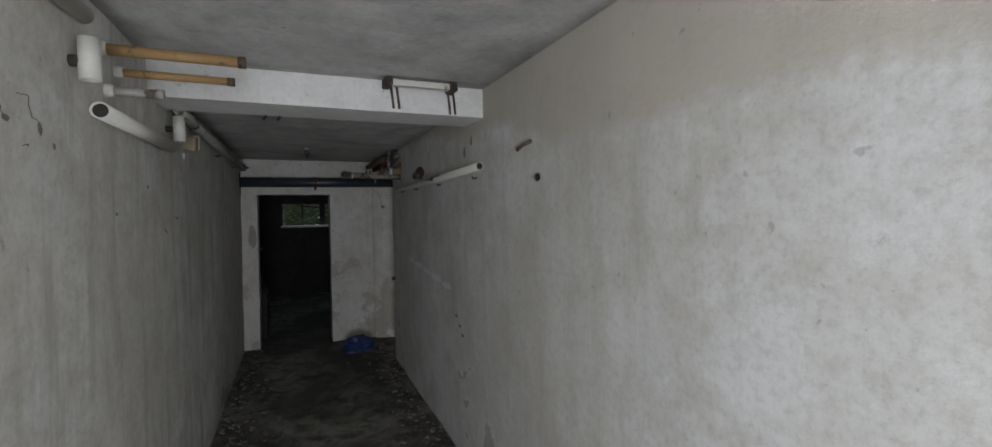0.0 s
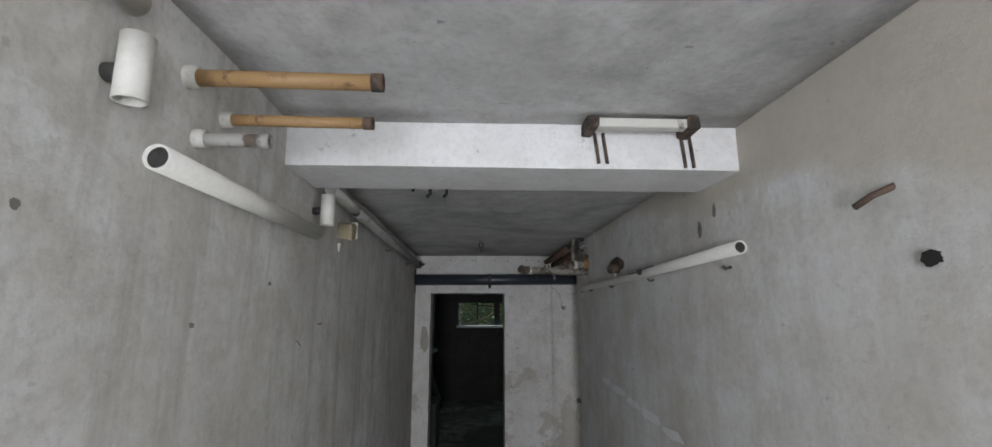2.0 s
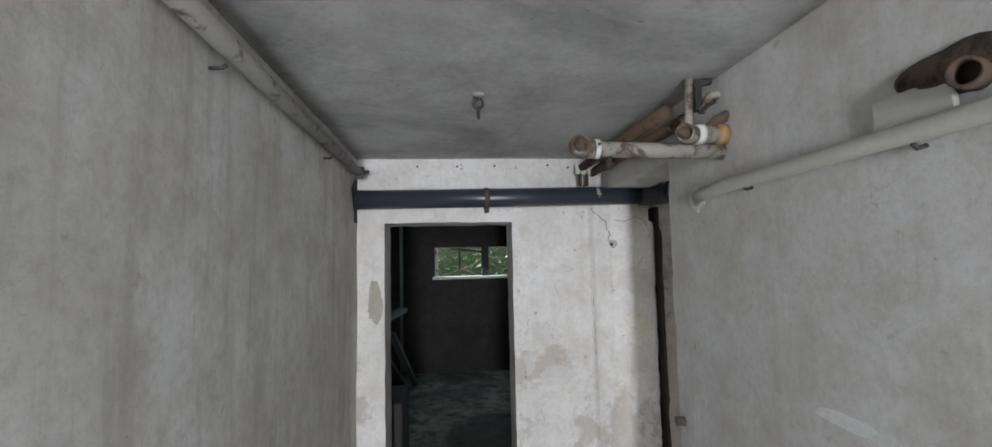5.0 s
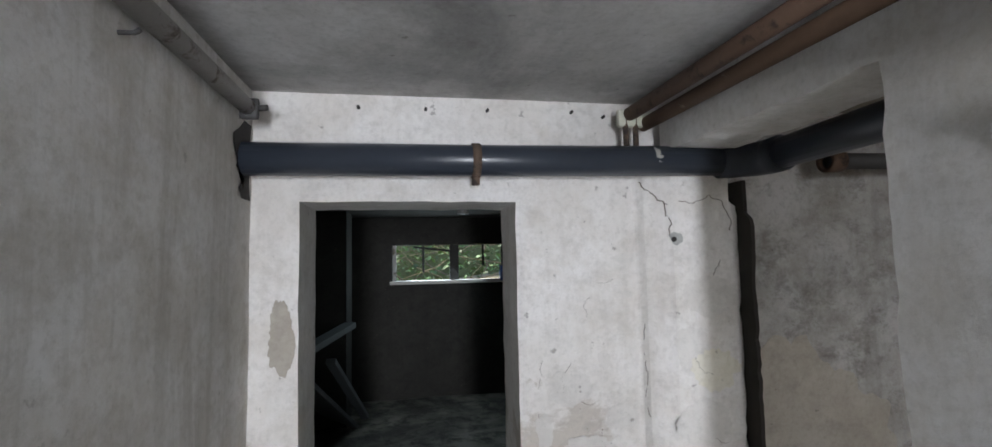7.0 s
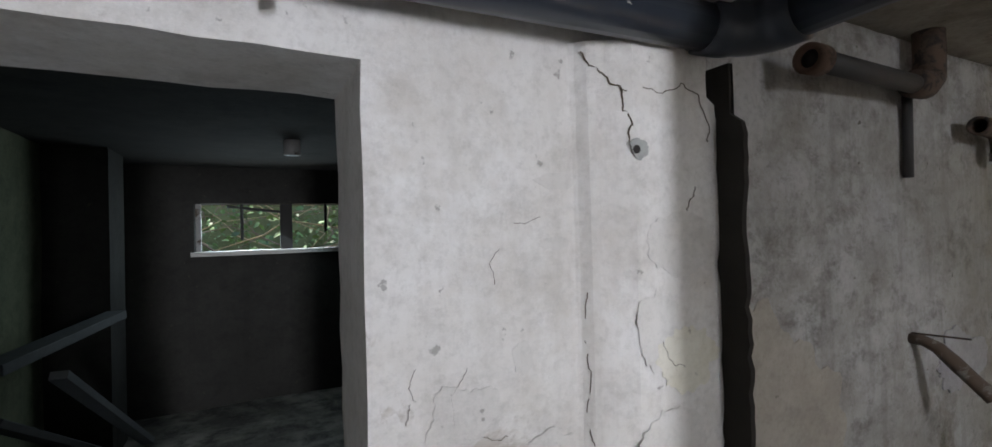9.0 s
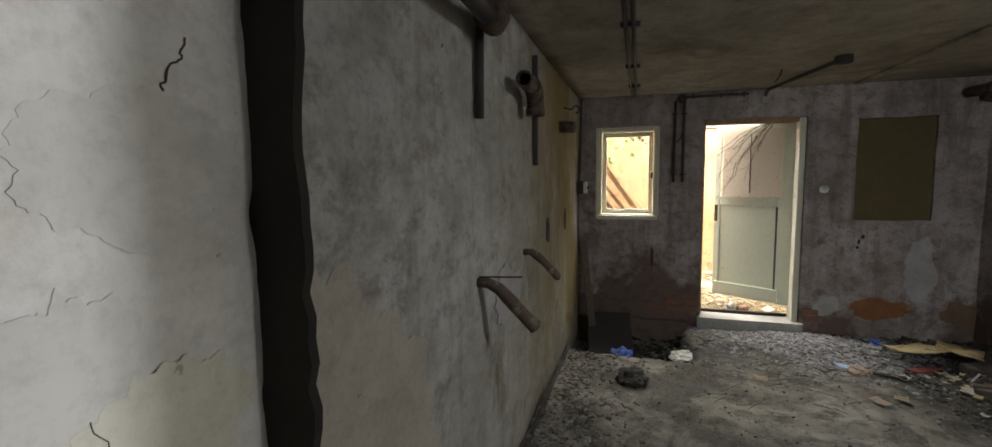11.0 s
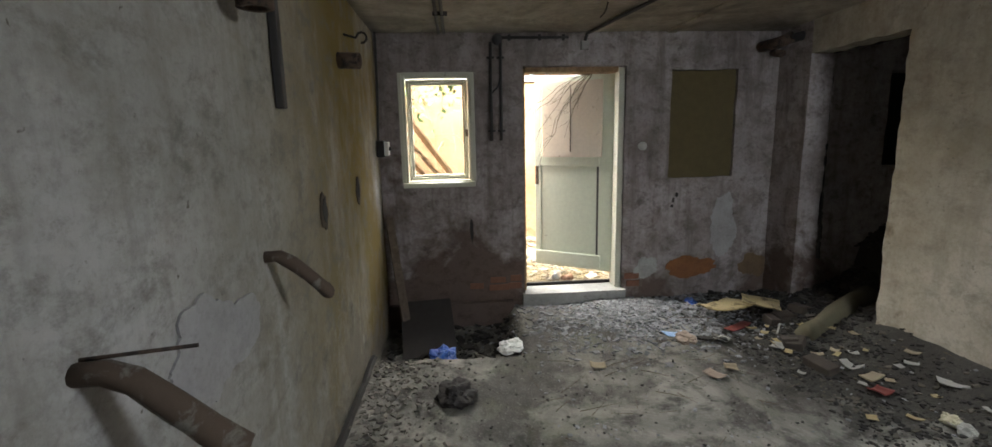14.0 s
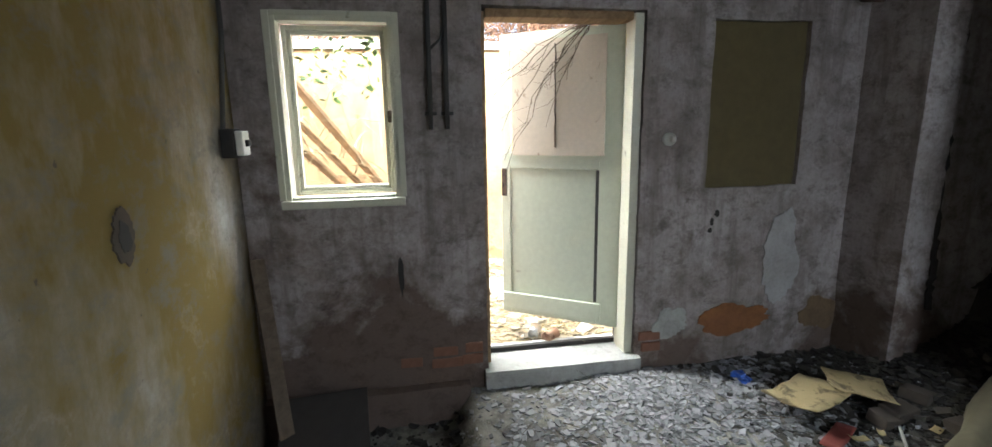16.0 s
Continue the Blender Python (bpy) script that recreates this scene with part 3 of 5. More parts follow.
def casement():
    w = tagged(empty("window_1", (RE, 5.56, 1.1)), "cream painted wooden casement window with dusty glass", "window", kind="structure")
    y0, y1, z0, z1 = 5.268, 5.852, 1.10, 2.01
    o = Vector((RE, 5.56, 1.1))

    def add(name, bm, mat, label="", parent=None):
        bmesh.ops.translate(bm, vec=-o, verts=bm.verts)
        return part(name, bm, mat, parent or w, label)
    for depth, a, b, mat in ((0.02, 0.0, 0.035, M_CREAM), (0.11, 0.036, 0.058, M_CREAM)):
        add("frame", boxed(RE + depth - 0.02, y0 + a, z0 + a, RE + depth + 0.05, y0 + b, z1 - a, 0.004), mat)
        add("frame", boxed(RE + depth - 0.02, y1 - b, z0 + a, RE + depth + 0.05, y1 - a, z1 - a, 0.004), mat)
        add("frame", boxed(RE + depth - 0.02, y0 + b + 0.001, z1 - b, RE + depth + 0.05, y1 - b - 0.001, z1 - a, 0.004), mat)
        add("frame", boxed(RE + depth - 0.02, y0 + b + 0.001, z0 + a, RE + depth + 0.05, y1 - b - 0.001, z0 + b, 0.004), mat)
    sash = empty("sash")
    sash.parent = w
    a, b = 0.06, 0.079
    for box_ in ((y0 + a, z0 + a, y0 + b, z1 - a), (y1 - b, z0 + a, y1 - a, z1 - a), (y0 + b + .001, z1 - b, y1 - b - .001, z1 - a), (y0 + b + .001, z0 + a, y1 - b - .001, z0 + b)):
        add("sash_bar", boxed(RE + 0.10, box_[0], box_[1], RE + 0.14, box_[2], box_[3], 0.003), M_CREAM, "", sash)
    pane = boxed(RE + 0.118, y0 + b - 0.004, z0 + b - 0.004, RE + 0.121, y1 - b + 0.004, z1 - b + 0.004, 0)
    pane = add("pane", pane, M_GLASS)
    pane.visible_shadow = False
    add("sill_board", boxed(RE - 0.03, y0 - 0.012, z0 - 0.022, RE + 0.10, y1 + 0.012, z0 + 0.02, 0.006), M_CREAM, "white painted window sill")
    add("latch", boxed(RE + 0.07, y0 + 0.036, 1.50, RE + 0.09, y0 + 0.06, 1.56, 0.004), M_RUST, "rusty casement latch")
    for k in (0, 1):
        add("architrave", boxed(RE - 0.012, (y0 - 0.02, y1 - 0.012)[k], z0 + 0.022, RE - 0.002, (y0 + 0.012, y1 + 0.02)[k], z1 + 0.01, 0.003), M_CREAM)
    add("architrave", boxed(RE - 0.012, y0 + 0.013, z1 - 0.012, RE - 0.002, y1 - 0.013, z1 + 0.012, 0.003), M_CREAM)


casement()


def back_window():
    w = tagged(empty("window_2", (0.42, 9.8, 1.46)), "low wide window with dark bars, open to green thicket", "window", kind="structure")
    o = Vector((0.42, 9.8, 1.46))

    def add(name, bm, mat, label=""):
        bmesh.ops.translate(bm, vec=-o, verts=bm.verts)
        return part(name, bm, mat, w, label)
    add("sill_board", boxed(-0.26, 9.67, 1.43, 1.08, 9.86, 1.468, 0.004), M_WHITE, "pale daylit sill")
    add("mullion", boxed(0.415, 9.76, 1.469, 0.515, 9.82, 1.87, 0.004), M_BLACK)
    add("bar", boxed(0.10, 9.77, 1.56, 0.125, 9.79, 1.868, 0.003), M_BLACK)
    add("bar", boxed(0.79, 9.77, 1.62, 0.815, 9.79, 1.868, 0.003), M_BLACK)
    add("broken_bar", tube([(0.0, 9.78, 1.85), (0.42, 9.79, 1.80)], 0.012, 0, 8), M_BLACK)
    add("frame", boxed(-0.23, 9.76, 1.469, -0.19, 9.81, 1.868, 0.004), M_GREYPIPE)
    add("frame", boxed(1.02, 9.76, 1.469, 1.058, 9.81, 1.868, 0.004), M_BLACK)


back_window()


def thing(name, label, category, at=(0, 0, 0), group=""):
    return tagged(empty(name, at), label, category, group)


def piece(parent, name, bm, mat, label="", smooth=True):
    """A part of a thing, given in world places."""
    bmesh.ops.translate(bm, vec=-parent.location, verts=bm.verts)
    newest[parent.name] = part(name, bm, mat, parent, label, smooth)
    return newest[parent.name]


newest = {}


def sub(parent, name, bm, mat, label="", smooth=True):
    """A piece of the part that was added last to the thing."""
    bmesh.ops.translate(bm, vec=-parent.location, verts=bm.verts)
    return part(name, bm, mat, newest[parent.name], label, smooth)


def single(name, bm, mat, label, category, group="", smooth=False):
    c = sum((v.co for v in bm.verts), Vector()) / len(bm.verts)
    c.z = min(v.co.z for v in bm.verts)
    bmesh.ops.translate(bm, vec=-c, verts=bm.verts)
    ob = link(name, bm, mat, smooth=smooth)
    ob.location = c
    return tagged(ob, label, category, group)


board = slab("x", RE + 0.03, RE + 0.045, 2.955, 3.565, 1.09, 2.03, (), 0.05, 0.004)
single("window_board", board, M_OLIVE, "brown hardboard sheet closing the window opening", "board")

# ---- corridor pipes ----
dp = thing("drain_pipe", "dark grey plastic drain pipe along the end wall", "pipe", (0.3, 5.87, 2.06))
piece(dp, "pipe", tube([(-0.62, 5.885, 2.052), (0.3, 5.875, 2.056), (1.17, 5.845, 2.062)], 0.056), M_BLACKPIPE)
piece(dp, "elbow", tube([(1.14, 5.847, 2.062), (1.20, 5.84, 2.062)] + arc((1.20, 5.74, 2.064), 0.09, 78, 8, "xy", 5) + [(1.29, 5.70, 2.066)], 0.066), M_BLACKPIPE)
piece(dp, "pipe", tube([(1.29, 5.72, 2.066), (1.275, 5.2, 2.07), (1.25, 4.2, 2.09), (1.25, 2.4, 2.12)], 0.056), M_BLACKPIPE)
clip = piece(dp, "clip", tube([(0.195, 5.877, 2.055), (0.225, 5.877, 2.055)], 0.062), M_RUST, "dull brown pipe clip")
sub(dp, "clip_screw", boxed(0.197, 5.865, 1.968, 0.223, 5.888, 2.0, 0.004), M_RUST)
piece(dp, "stud", tube([(0.21, 5.93, 2.055), (0.21, 6.0, 2.055)], 0.01), M_RUST)
tp = tube([(0.86 + 0.01 * i, 5.857, 2.061) for i in range(6)], 0.0575, 0, 48)
bmesh.ops.delete(tp, geom=[v for v in tp.verts if v.co.y > 5.83 or abs(v.co.z - 2.06 + 1.2 * (v.co.x - 0.885)) > 0.028 + 0.02 * noise.noise(v.co * 60)], context="VERTS")
piece(dp, "tape", tp, M_WPAPER, "torn white tape")
# Ragged black sheet on the wall imitates the shade of a broken recess.
hole = thing("recess_shade", "black sheet for the shade in a recess round the drain pipe", "recess", (XL, 5.9, 1.95))
hb = bmesh.new()
bmesh.ops.create_grid(hb, x_segments=8, y_segments=12, size=0.5, matrix=Matrix.LocRotScale((XL + 0.006, 5.88, 2.05), Euler((0, radians(90), 0)), (0.26, 0.12, 1)))
for v in hb.verts:
    f = math.sqrt(max(0.0, 1 - ((v.co.z - 2.05) / 0.135) ** 2))
    v.co.y = 5.965 - (5.965 - v.co.y) * (0.35 + 0.65 * f) * (1 + 0.6 * noise.noise(v.co * 30))
piece(hole, "recess", hb, M_BLACK)

p = thing("heating_pipe", "white painted pipe end high on the corridor wall", "pipe", (-0.5, 0, 2.24), "corridor pipes")
piece(p, "pipe", tube([(-0.525, -1.94, 2.262), (-0.525, 1.66, 2.266)], 0.024, 0.019), M_WHITE)
p = thing("pipe_sleeve", "short white upright pipe sleeve on a bracket", "pipe", (-0.5, 1.64, 2.07), "corridor pipes")
piece(p, "sleeve", tube([(-0.515, 1.66, 2.090), (-0.515, 1.66, 2.205)], 0.0265, 0.021), M_WHITE)
piece(p, "bracket", tube([(-0.56, 1.66, 2.14), (-0.50, 1.66, 2.14)], 0.016), M_CONDUIT)
for (x1, y, z, r, mat, lab) in ((-0.150, 1.87, 2.238, 0.018, M_BROWN, "brown painted pipe stub out of the wall"), (-0.20, 2.02, 2.205, 0.014, M_BROWN, "thin brown painted pipe stub out of the wall"), (-0.40, 1.92, 2.120, 0.015, M_GREYPIPE, "short grey pipe stub out of the wall")):
    p = thing("pipe_stub", lab, "pipe", (-0.56, y, z), "corridor pipe stubs")
    piece(p, "pipe", tube([(-0.60, y, z), (x1, y, z - 0.003)], r, r * 0.75), mat)
    piece(p, "collar", tube([(x1 - 0.022, y, z - 0.003), (x1 + 0.002, y, z - 0.003)], r * 1.12, r * 0.75), M_RUST if mat is M_BROWN else M_GREYPIPE)
    piece(p, "flange", tube([(-0.562, y, z), (-0.535, y, z)], r * 1.4), M_WHITE)
p = thing("heating_pipe", "white painted pipe with an open end on the corridor wall", "pipe", (-0.5, 1.77, 2.02), "corridor pipes")
piece(p, "pipe", tube([(-0.525, 1.755, 2.026), (-0.528, 2.66, 2.030)], 0.0255, 0.021), M_WHITE)
# Black disc imitates the shade inside the open end.
sub(p, "bore", tube([(-0.525, 1.762, 2.026), (-0.525, 1.78, 2.026)], 0.0215), M_BLACK, "black disc for the shade inside the pipe")
p = thing("pipe_sleeve", "short white upright sleeve under the beam", "pipe", (-0.5, 2.66, 2.06), "corridor pipes")
piece(p, "sleeve", tube([(-0.505, 2.70, 2.065), (-0.505, 2.70, 2.180)], 0.026, 0.021), M_WHITE)
piece(p, "bracket", tube([(-0.56, 2.70, 2.12), (-0.51, 2.70, 2.12)], 0.014), M_CONDUIT)
p = thing("heating_pipe", "grey painted pipe along the ceiling edge", "pipe", (-0.5, 4.5, 2.2), "corridor pipes")
piece(p, "pipe", tube([(-0.515, 3.16, 2.210), (-0.522, 4.6, 2.206), (-0.525, 5.83, 2.205)], 0.026, 0.021), M_GREYPIPE)
# Disc coloured black for the shade in this pipe's mouth.
sub(p, "bore", tube([(-0.515, 3.168, 2.210), (-0.515, 3.19, 2.210)], 0.0215), M_BLACK, "black disc for the shade inside the pipe")
piece(p, "upper_pipe", tube([(-0.515, 2.765, 2.220), (-0.525, 3.35, 2.226)], 0.025, 0.020), painted("upper_pipe_paint", (0.46, 0.44, 0.40), (0.26, 0.20, 0.15), 0.30, 0.8, 0.0, 9), "pale pipe with rust showing through")
piece(p, "bracket", boxed(-0.55, 5.81, 2.165, -0.490, 5.83, 2.235, 0.01), M_CONDUIT)
piece(p, "bolt", tube([(-0.49, 5.81, 2.20), (-0.462, 5.81, 2.203)], 0.010, 0, 8), M_CONDUIT)
for y in (4.2, 5.2):
    sub(p, "hook", tube([(-0.56, y, 2.152), (-0.53, y, 2.153), (-0.52, y, 2.160)], 0.005, 0, 8), M_CONDUIT)
p = thing("pipe_clamp", "yellowed broken clamp block on the wall", "clamp", (-0.53, 3.06, 2.06))
blk = boxed(-0.56, 3.02, 2.06, -0.49, 3.09, 2.135, 0.012)
for v in blk.verts:
    v.co += 0.008 * Vector((noise.noise(v.co * 40), noise.noise(v.co * 41 + Vector((3, 1, 0))), noise.noise(v.co * 39)))
piece(p, "block", blk, M_PAPER, "", False)
piece(p, "jaw", boxed(-0.52, 3.095, 2.07, -0.485, 3.115, 2.15, 0.008), M_CREAM, "", False)
piece(p, "drip", tube([(-0.553, 3.05, 2.045), (-0.553, 3.05, 2.005)], 0.008, 0, 8, None, 0.002), M_WHITE)

p = thing("ceiling_bracket", "white rail with rusty clamps hanging at the beam", "bracket", (0.56, 2.3, 2.3))
piece(p, "rail", boxed(0.40, 2.30, 2.318, 0.76, 2.34, 2.348, 0.005), M_WHITE, "", False)
for x in (0.40, 0.72):
    cl = boxed(x, 2.292, 2.313, x + 0.038, 2.392, 2.354, 0.008)
    for v in cl.verts:
        v.co += 0.005 * noise.noise_vector(v.co * 50)
    piece(p, "clamp", cl, M_RUST, "rusty clamp", False)
for x in (0.445, 0.473, 0.735, 0.763):
    piece(p, "rod", tube([(x, 2.392, 2.33), (x + 0.006, 2.392, 2.28), (x + 0.012, 2.393, 2.226 - 0.01 * (x > 0.5))], 0.006, 0, 8), M_RUST)

p = thing("heating_pipe", "white painted pipe along the corridor wall", "pipe", (0.89, 3.5, 1.93), "corridor pipes")
piece(p, "pipe", tube([(0.903, 2.385, 1.952), (0.903, 3.4, 1.930), (0.902, 4.55, 1.918), (0.906, 4.68, 1.914), (0.918, 4.76, 1.910)], 0.022, 0.018), M_WHITE)
# Shade inside the end, put into a black disc.
sub(p, "bore", tube([(0.903, 2.390, 1.952), (0.903, 2.41, 1.952)], 0.0185), M_BLACK, "black disc for the shade inside the pipe")
for y in (2.5, 3.22, 3.9, 4.45):
    sub(p, "hook", tube([(0.93, y, 1.898), (0.910, y, 1.892), (0.900, y, 1.902)], 0.005, 0, 8), M_CONDUIT)
wire = tube([(0.884, 3.10, 1.955), (0.878, 3.22, 1.948), (0.876, 3.32, 1.942), (0.880, 3.45, 1.940)], 0.0025, 0, 6)
piece(p, "wire_knot", wire, M_BLACK, "black wire tied round the pipe")
piece(p, "knot", boxed(0.868, 3.25, 1.925, 0.885, 3.275, 1.952, 0.005), M_BLACK)

p = thing("broken_outlet", "rusty pipe stub in a broken brown plaster hole", "pipe", (0.93, 3.85, 1.95))
hb = bmesh.new()
bmesh.ops.create_uvsphere(hb, u_segments=24, v_segments=12, radius=1.0, matrix=Matrix.LocRotScale((XR - 0.002, 3.82, 2.03), None, (0.016, 0.14, 0.05)))
for v in hb.verts:
    v.co.y += 0.05 * noise.noise(v.co * 9)
    v.co.z += 0.03 * noise.noise(v.co * 11)
piece(p, "hole", hb, M_RUST, "ragged brown hole in the plaster", False)
piece(p, "stub", tube([(0.93, 3.80, 2.00), (0.875, 3.775, 1.995)], 0.028, 0.021), M_RUST)
plate = boxed(0.915, 3.83, 1.935, 0.928, 4.00, 2.015, 0.003)
piece(p, "plate", plate, M_BAKELITE, "white plate", False)

# bundle of pipes under the ceiling by the opening
p = thing("pipe_manifold", "grey and rusty pipe elbows jutting from the wall", "pipe", (0.7, 4.75, 2.07))
piece(p, "lower_pipe", tube([(0.94, 4.60, 2.045), (0.70, 4.60, 2.048), (0.475, 4.60, 2.053)], 0.027), M_PIPEGREY)
piece(p, "elbow", tube([(0.485, 4.60, 2.053)] + [(0.45 - 0.038 * math.sin(radians(a)), 4.562 + 0.038 * math.cos(radians(a)), 2.054) for a in (0, 22, 45, 67, 90)] + [(0.412, 4.525, 2.054)], 0.0315, 0.025), M_PIPEGREY, "open grey elbow")
# Rusty disc, dark to imitate shade in the elbow's mouth.
sub(p, "bore", tube([(0.412, 4.533, 2.054), (0.412, 4.55, 2.054)], 0.0255), M_RUST, "rusty disc in the pipe mouth, dark for shade")
piece(p, "collar", tube([(0.478, 4.60, 2.053), (0.494, 4.60, 2.053)], 0.033), M_WHITE, "white sealing ring")
sub(p, "ring_screw", tube([(0.486, 4.566, 2.062), (0.486, 4.56, 2.062)], 0.005, 0, 8), M_CONDUIT)
piece(p, "upper_pipe", tube([(0.94, 4.575, 2.098), (0.82, 4.565, 2.094), (0.775, 4.55, 2.090), (0.752, 4.51, 2.088)], 0.030, 0.023), M_PIPEGREY)
# Second rusty disc, dark for the shade in the upper mouth.
sub(p, "bore", tube([(0.752, 4.518, 2.088), (0.754, 4.535, 2.088)], 0.0235), M_RUST, "rusty disc in the pipe mouth, dark for shade")
piece(p, "collar", tube([(0.815, 4.565, 2.094), (0.84, 4.567, 2.095)], 0.035), M_WHITE, "pale worn coupling")
piece(p, "collar", tube([(0.89, 4.571, 2.097), (0.925, 4.574, 2.098)], 0.036), M_BROWN, "brown stained coupling")
piece(p, "riser", tube([(0.822, 4.62, 2.10), (0.826, 4.62, 2.20), (0.833, 4.62, 2.305)], 0.015), M_PIPEGREY)
piece(p, "bend", tube([(0.862, 4.60, 2.185), (0.878, 4.60, 2.205)] + [(0.915 - 0.035 * math.cos(radians(a)), 4.60, 2.212 + 0.035 * math.sin(radians(a))) for a in (20, 60, 100, 140, 175)] + [(0.955, 4.60, 2.16), (0.957, 4.60, 2.10)], 0.014), M_PIPEGREY)
piece(p, "handle", tube([(0.845, 4.585, 2.175), (0.875, 4.58, 2.20), (0.90, 4.578, 2.214)], 0.007, 0, 8), M_BLACK, "black iron handle")
vb = boxed(0.842, 4.60, 2.19, 0.872, 4.64, 2.30, 0.008)
for v in vb.verts:
    v.co += 0.006 * noise.noise_vector(v.co * 60)
piece(p, "valve", vb, M_BLACK, "black rusted valve body", False)
sub(p, "valve_stem", tube([(0.85, 4.62, 2.285), (0.91, 4.62, 2.30)], 0.013), M_CONDUIT)
piece(p, "nipple", tube([(0.86, 4.57, 2.11), (0.89, 4.56, 2.14), (0.93, 4.56, 2.16)], 0.018), M_RUST)
piece(p, "drain_cock", tube([(0.527, 4.60, 2.03), (0.527, 4.60, 1.985)], 0.011, 0, 10), M_BLACK)
sub(p, "cock_lever", boxed(0.515, 4.592, 1.995, 0.545, 4.604, 2.003, 0.002), M_BLACK, "", False)
p = thing("ceiling_pipes", "two rust brown pipes with peeling white paint", "pipe", (0.84, 5.4, 2.23))
piece(p, "pipe", tube([(0.80, 4.74, 2.225), (0.80, 5.915, 2.243)], 0.026), M_RUSTRED)
piece(p, "pipe", tube([(0.872, 4.74, 2.195), (0.872, 5.915, 2.213)], 0.026), painted("rust_and_white", (0.13, 0.075, 0.045), (0.62, 0.56, 0.46), 0.34, 0.8, 0.0, 9))
piece(p, "bracket", boxed(0.755, 5.875, 2.195, 0.90, 5.905, 2.262, 0.01), M_CREAM, "", False)
for x in (0.785, 0.825):
    piece(p, "bolt", tube([(x, 5.885, 2.25), (x, 5.885, 2.125)], 0.011, 0, 8), M_RUST)

p = thing("ceiling_hook", "rusty lamp hook under a white ceiling rose", "hook", (0.105, 4.8, 2.3))
piece(p, "rose", tube([(0.105, 4.8, 2.315), (0.105, 4.8, 2.300)], 0.022), M_GREYPIPE)
piece(p, "link", tube(arc((0.105, 4.8, 2.272), 0.018, 90, 440, "xz", 10), 0.006, 0, 6), M_CONDUIT)
piece(p, "link", tube(arc((0.105, 4.8, 2.235), 0.018, 90, 440, "yz", 10), 0.006, 0, 6), M_CONDUIT)
p = thing("ceiling_hook", "pair of black wire hooks in the ceiling", "hook", (-0.12, 2.92, 2.3))
for x in (-0.17, -0.10):
    piece(p, "wire", tube([(x, 2.90, 2.315), (x + 0.005, 2.90, 2.29), (x + 0.03, 2.90, 2.275), (x + 0.03, 2.90, 2.24), (x + 0.015, 2.90, 2.225)], 0.007, 0, 6), M_BLACK)
    piece(p, "wire", tube([(x, 2.90, 2.295), (x - 0.03, 2.90, 2.28), (x - 0.045, 2.90, 2.25)], 0.006, 0, 6), M_BLACK)
for x, y, z in ((-0.20, 5.966, 2.262), (0.04, 5.966, 2.263), (0.27, 5.966, 2.266), (0.60, 5.966, 2.27), (0.73, 5.966, 2.255)):
    single("nail", tube([(x, y - 0.012, z), (x, y + 0.01, z)], 0.006, 0, 8), M_BLACK, "black nail in the top of the end wall", "nail", "nails")
single("wall_peg", tube([(0.935, 1.835, 2.012), (0.907, 1.865, 1.997), (0.893, 1.90, 1.978)], 0.008, 0, 8), M_RUST, "rusty iron peg bent out of the wall", "peg", smooth=True)
single("spigot", tube([(0.94, 4.98, 1.02), (0.90, 4.99, 1.02)], 0.018, 0.012), M_RUST, "small rusty spigot by the opening", "spigot")

# cracks in the end wall: thin tubes laid over the pier, dark for the shade in grooves
def crack(points, r, name="crack", mat=M_BLACK, jag=0.012):
    pts = []
    for a, b in zip(points, points[1:]):
        a, b = Vector(a), Vector(b)
        for i in range(10):
            q = a.lerp(b, i / 10)
            pts.append(q + jag * Vector((noise.noise(q * 31), 0.0, noise.noise(q * 37 + Vector((5, 5, 5))))) + 0.4 * jag * Vector((noise.noise(q * 130), 0.0, noise.noise(q * 140))))
    pts.append(Vector(points[-1]))
    return tube(pts, r, 0, 5)


CR = [([(0.862, 1.995), (0.875, 1.965), (0.915, 1.93), (0.945, 1.90), (0.94, 1.86), (0.962, 1.83), (0.950, 1.79), (0.958, 1.77)], 0.0035),
      ([(0.945, 1.90), (1.00, 1.915), (1.06, 1.905), (1.11, 1.93), (1.17, 1.915), (1.21, 1.85), (1.205, 1.80)], 0.0022),
      ([(0.862, 1.45), (0.856, 1.36), (0.862, 1.26), (0.858, 1.16), (0.868, 1.10)], 0.0022),
      ([(1.155, 1.69), (1.15, 1.66), (1.135, 1.65), (1.125, 1.63)], 0.002)]
for pts, r in CR:
    tagged(link("trim_crack", crack([(x, pier_face(x) - 0.001, z) for x, z in pts], r * 0.6), M_TWIG), "dark jagged crack in the plaster", "crack", kind="structure")
# Black plug imitates the shade deep in the hole.
single("hole_shade", tube([(0.964, 5.893, 1.768), (0.964, 5.884, 1.768)], 0.010, 0, 9), M_BLACK, "black plug for the shade in the knocked out hole", "hole")

# ---- back room ----
def between(a, b, w, t, bevel=0.004, roll=0):
    """A board of width w and thickness t from a to b."""
    a, b = Vector(a), Vector(b)
    bm = boxed(0, -w / 2, -t / 2, (b - a).length, w / 2, t / 2, bevel)
    bmesh.ops.transform(bm, matrix=Matrix.Translation(a) @ (b - a).to_track_quat("X", "Z").to_matrix().to_4x4() @ pose(0, 0, 0, roll), verts=bm.verts)
    return bm


M_GREYBOARD = plain("grey_board", (0.12, 0.125, 0.13), 0.7, 0.3)
single("leaning_board", between((-0.78, 7.45, 1.0), (-0.66, 9.0, 0.2), 0.34, 0.03, roll=20), M_GREYBOARD, "dusty grey panel leaning in the back room", "board", "leaning boards")
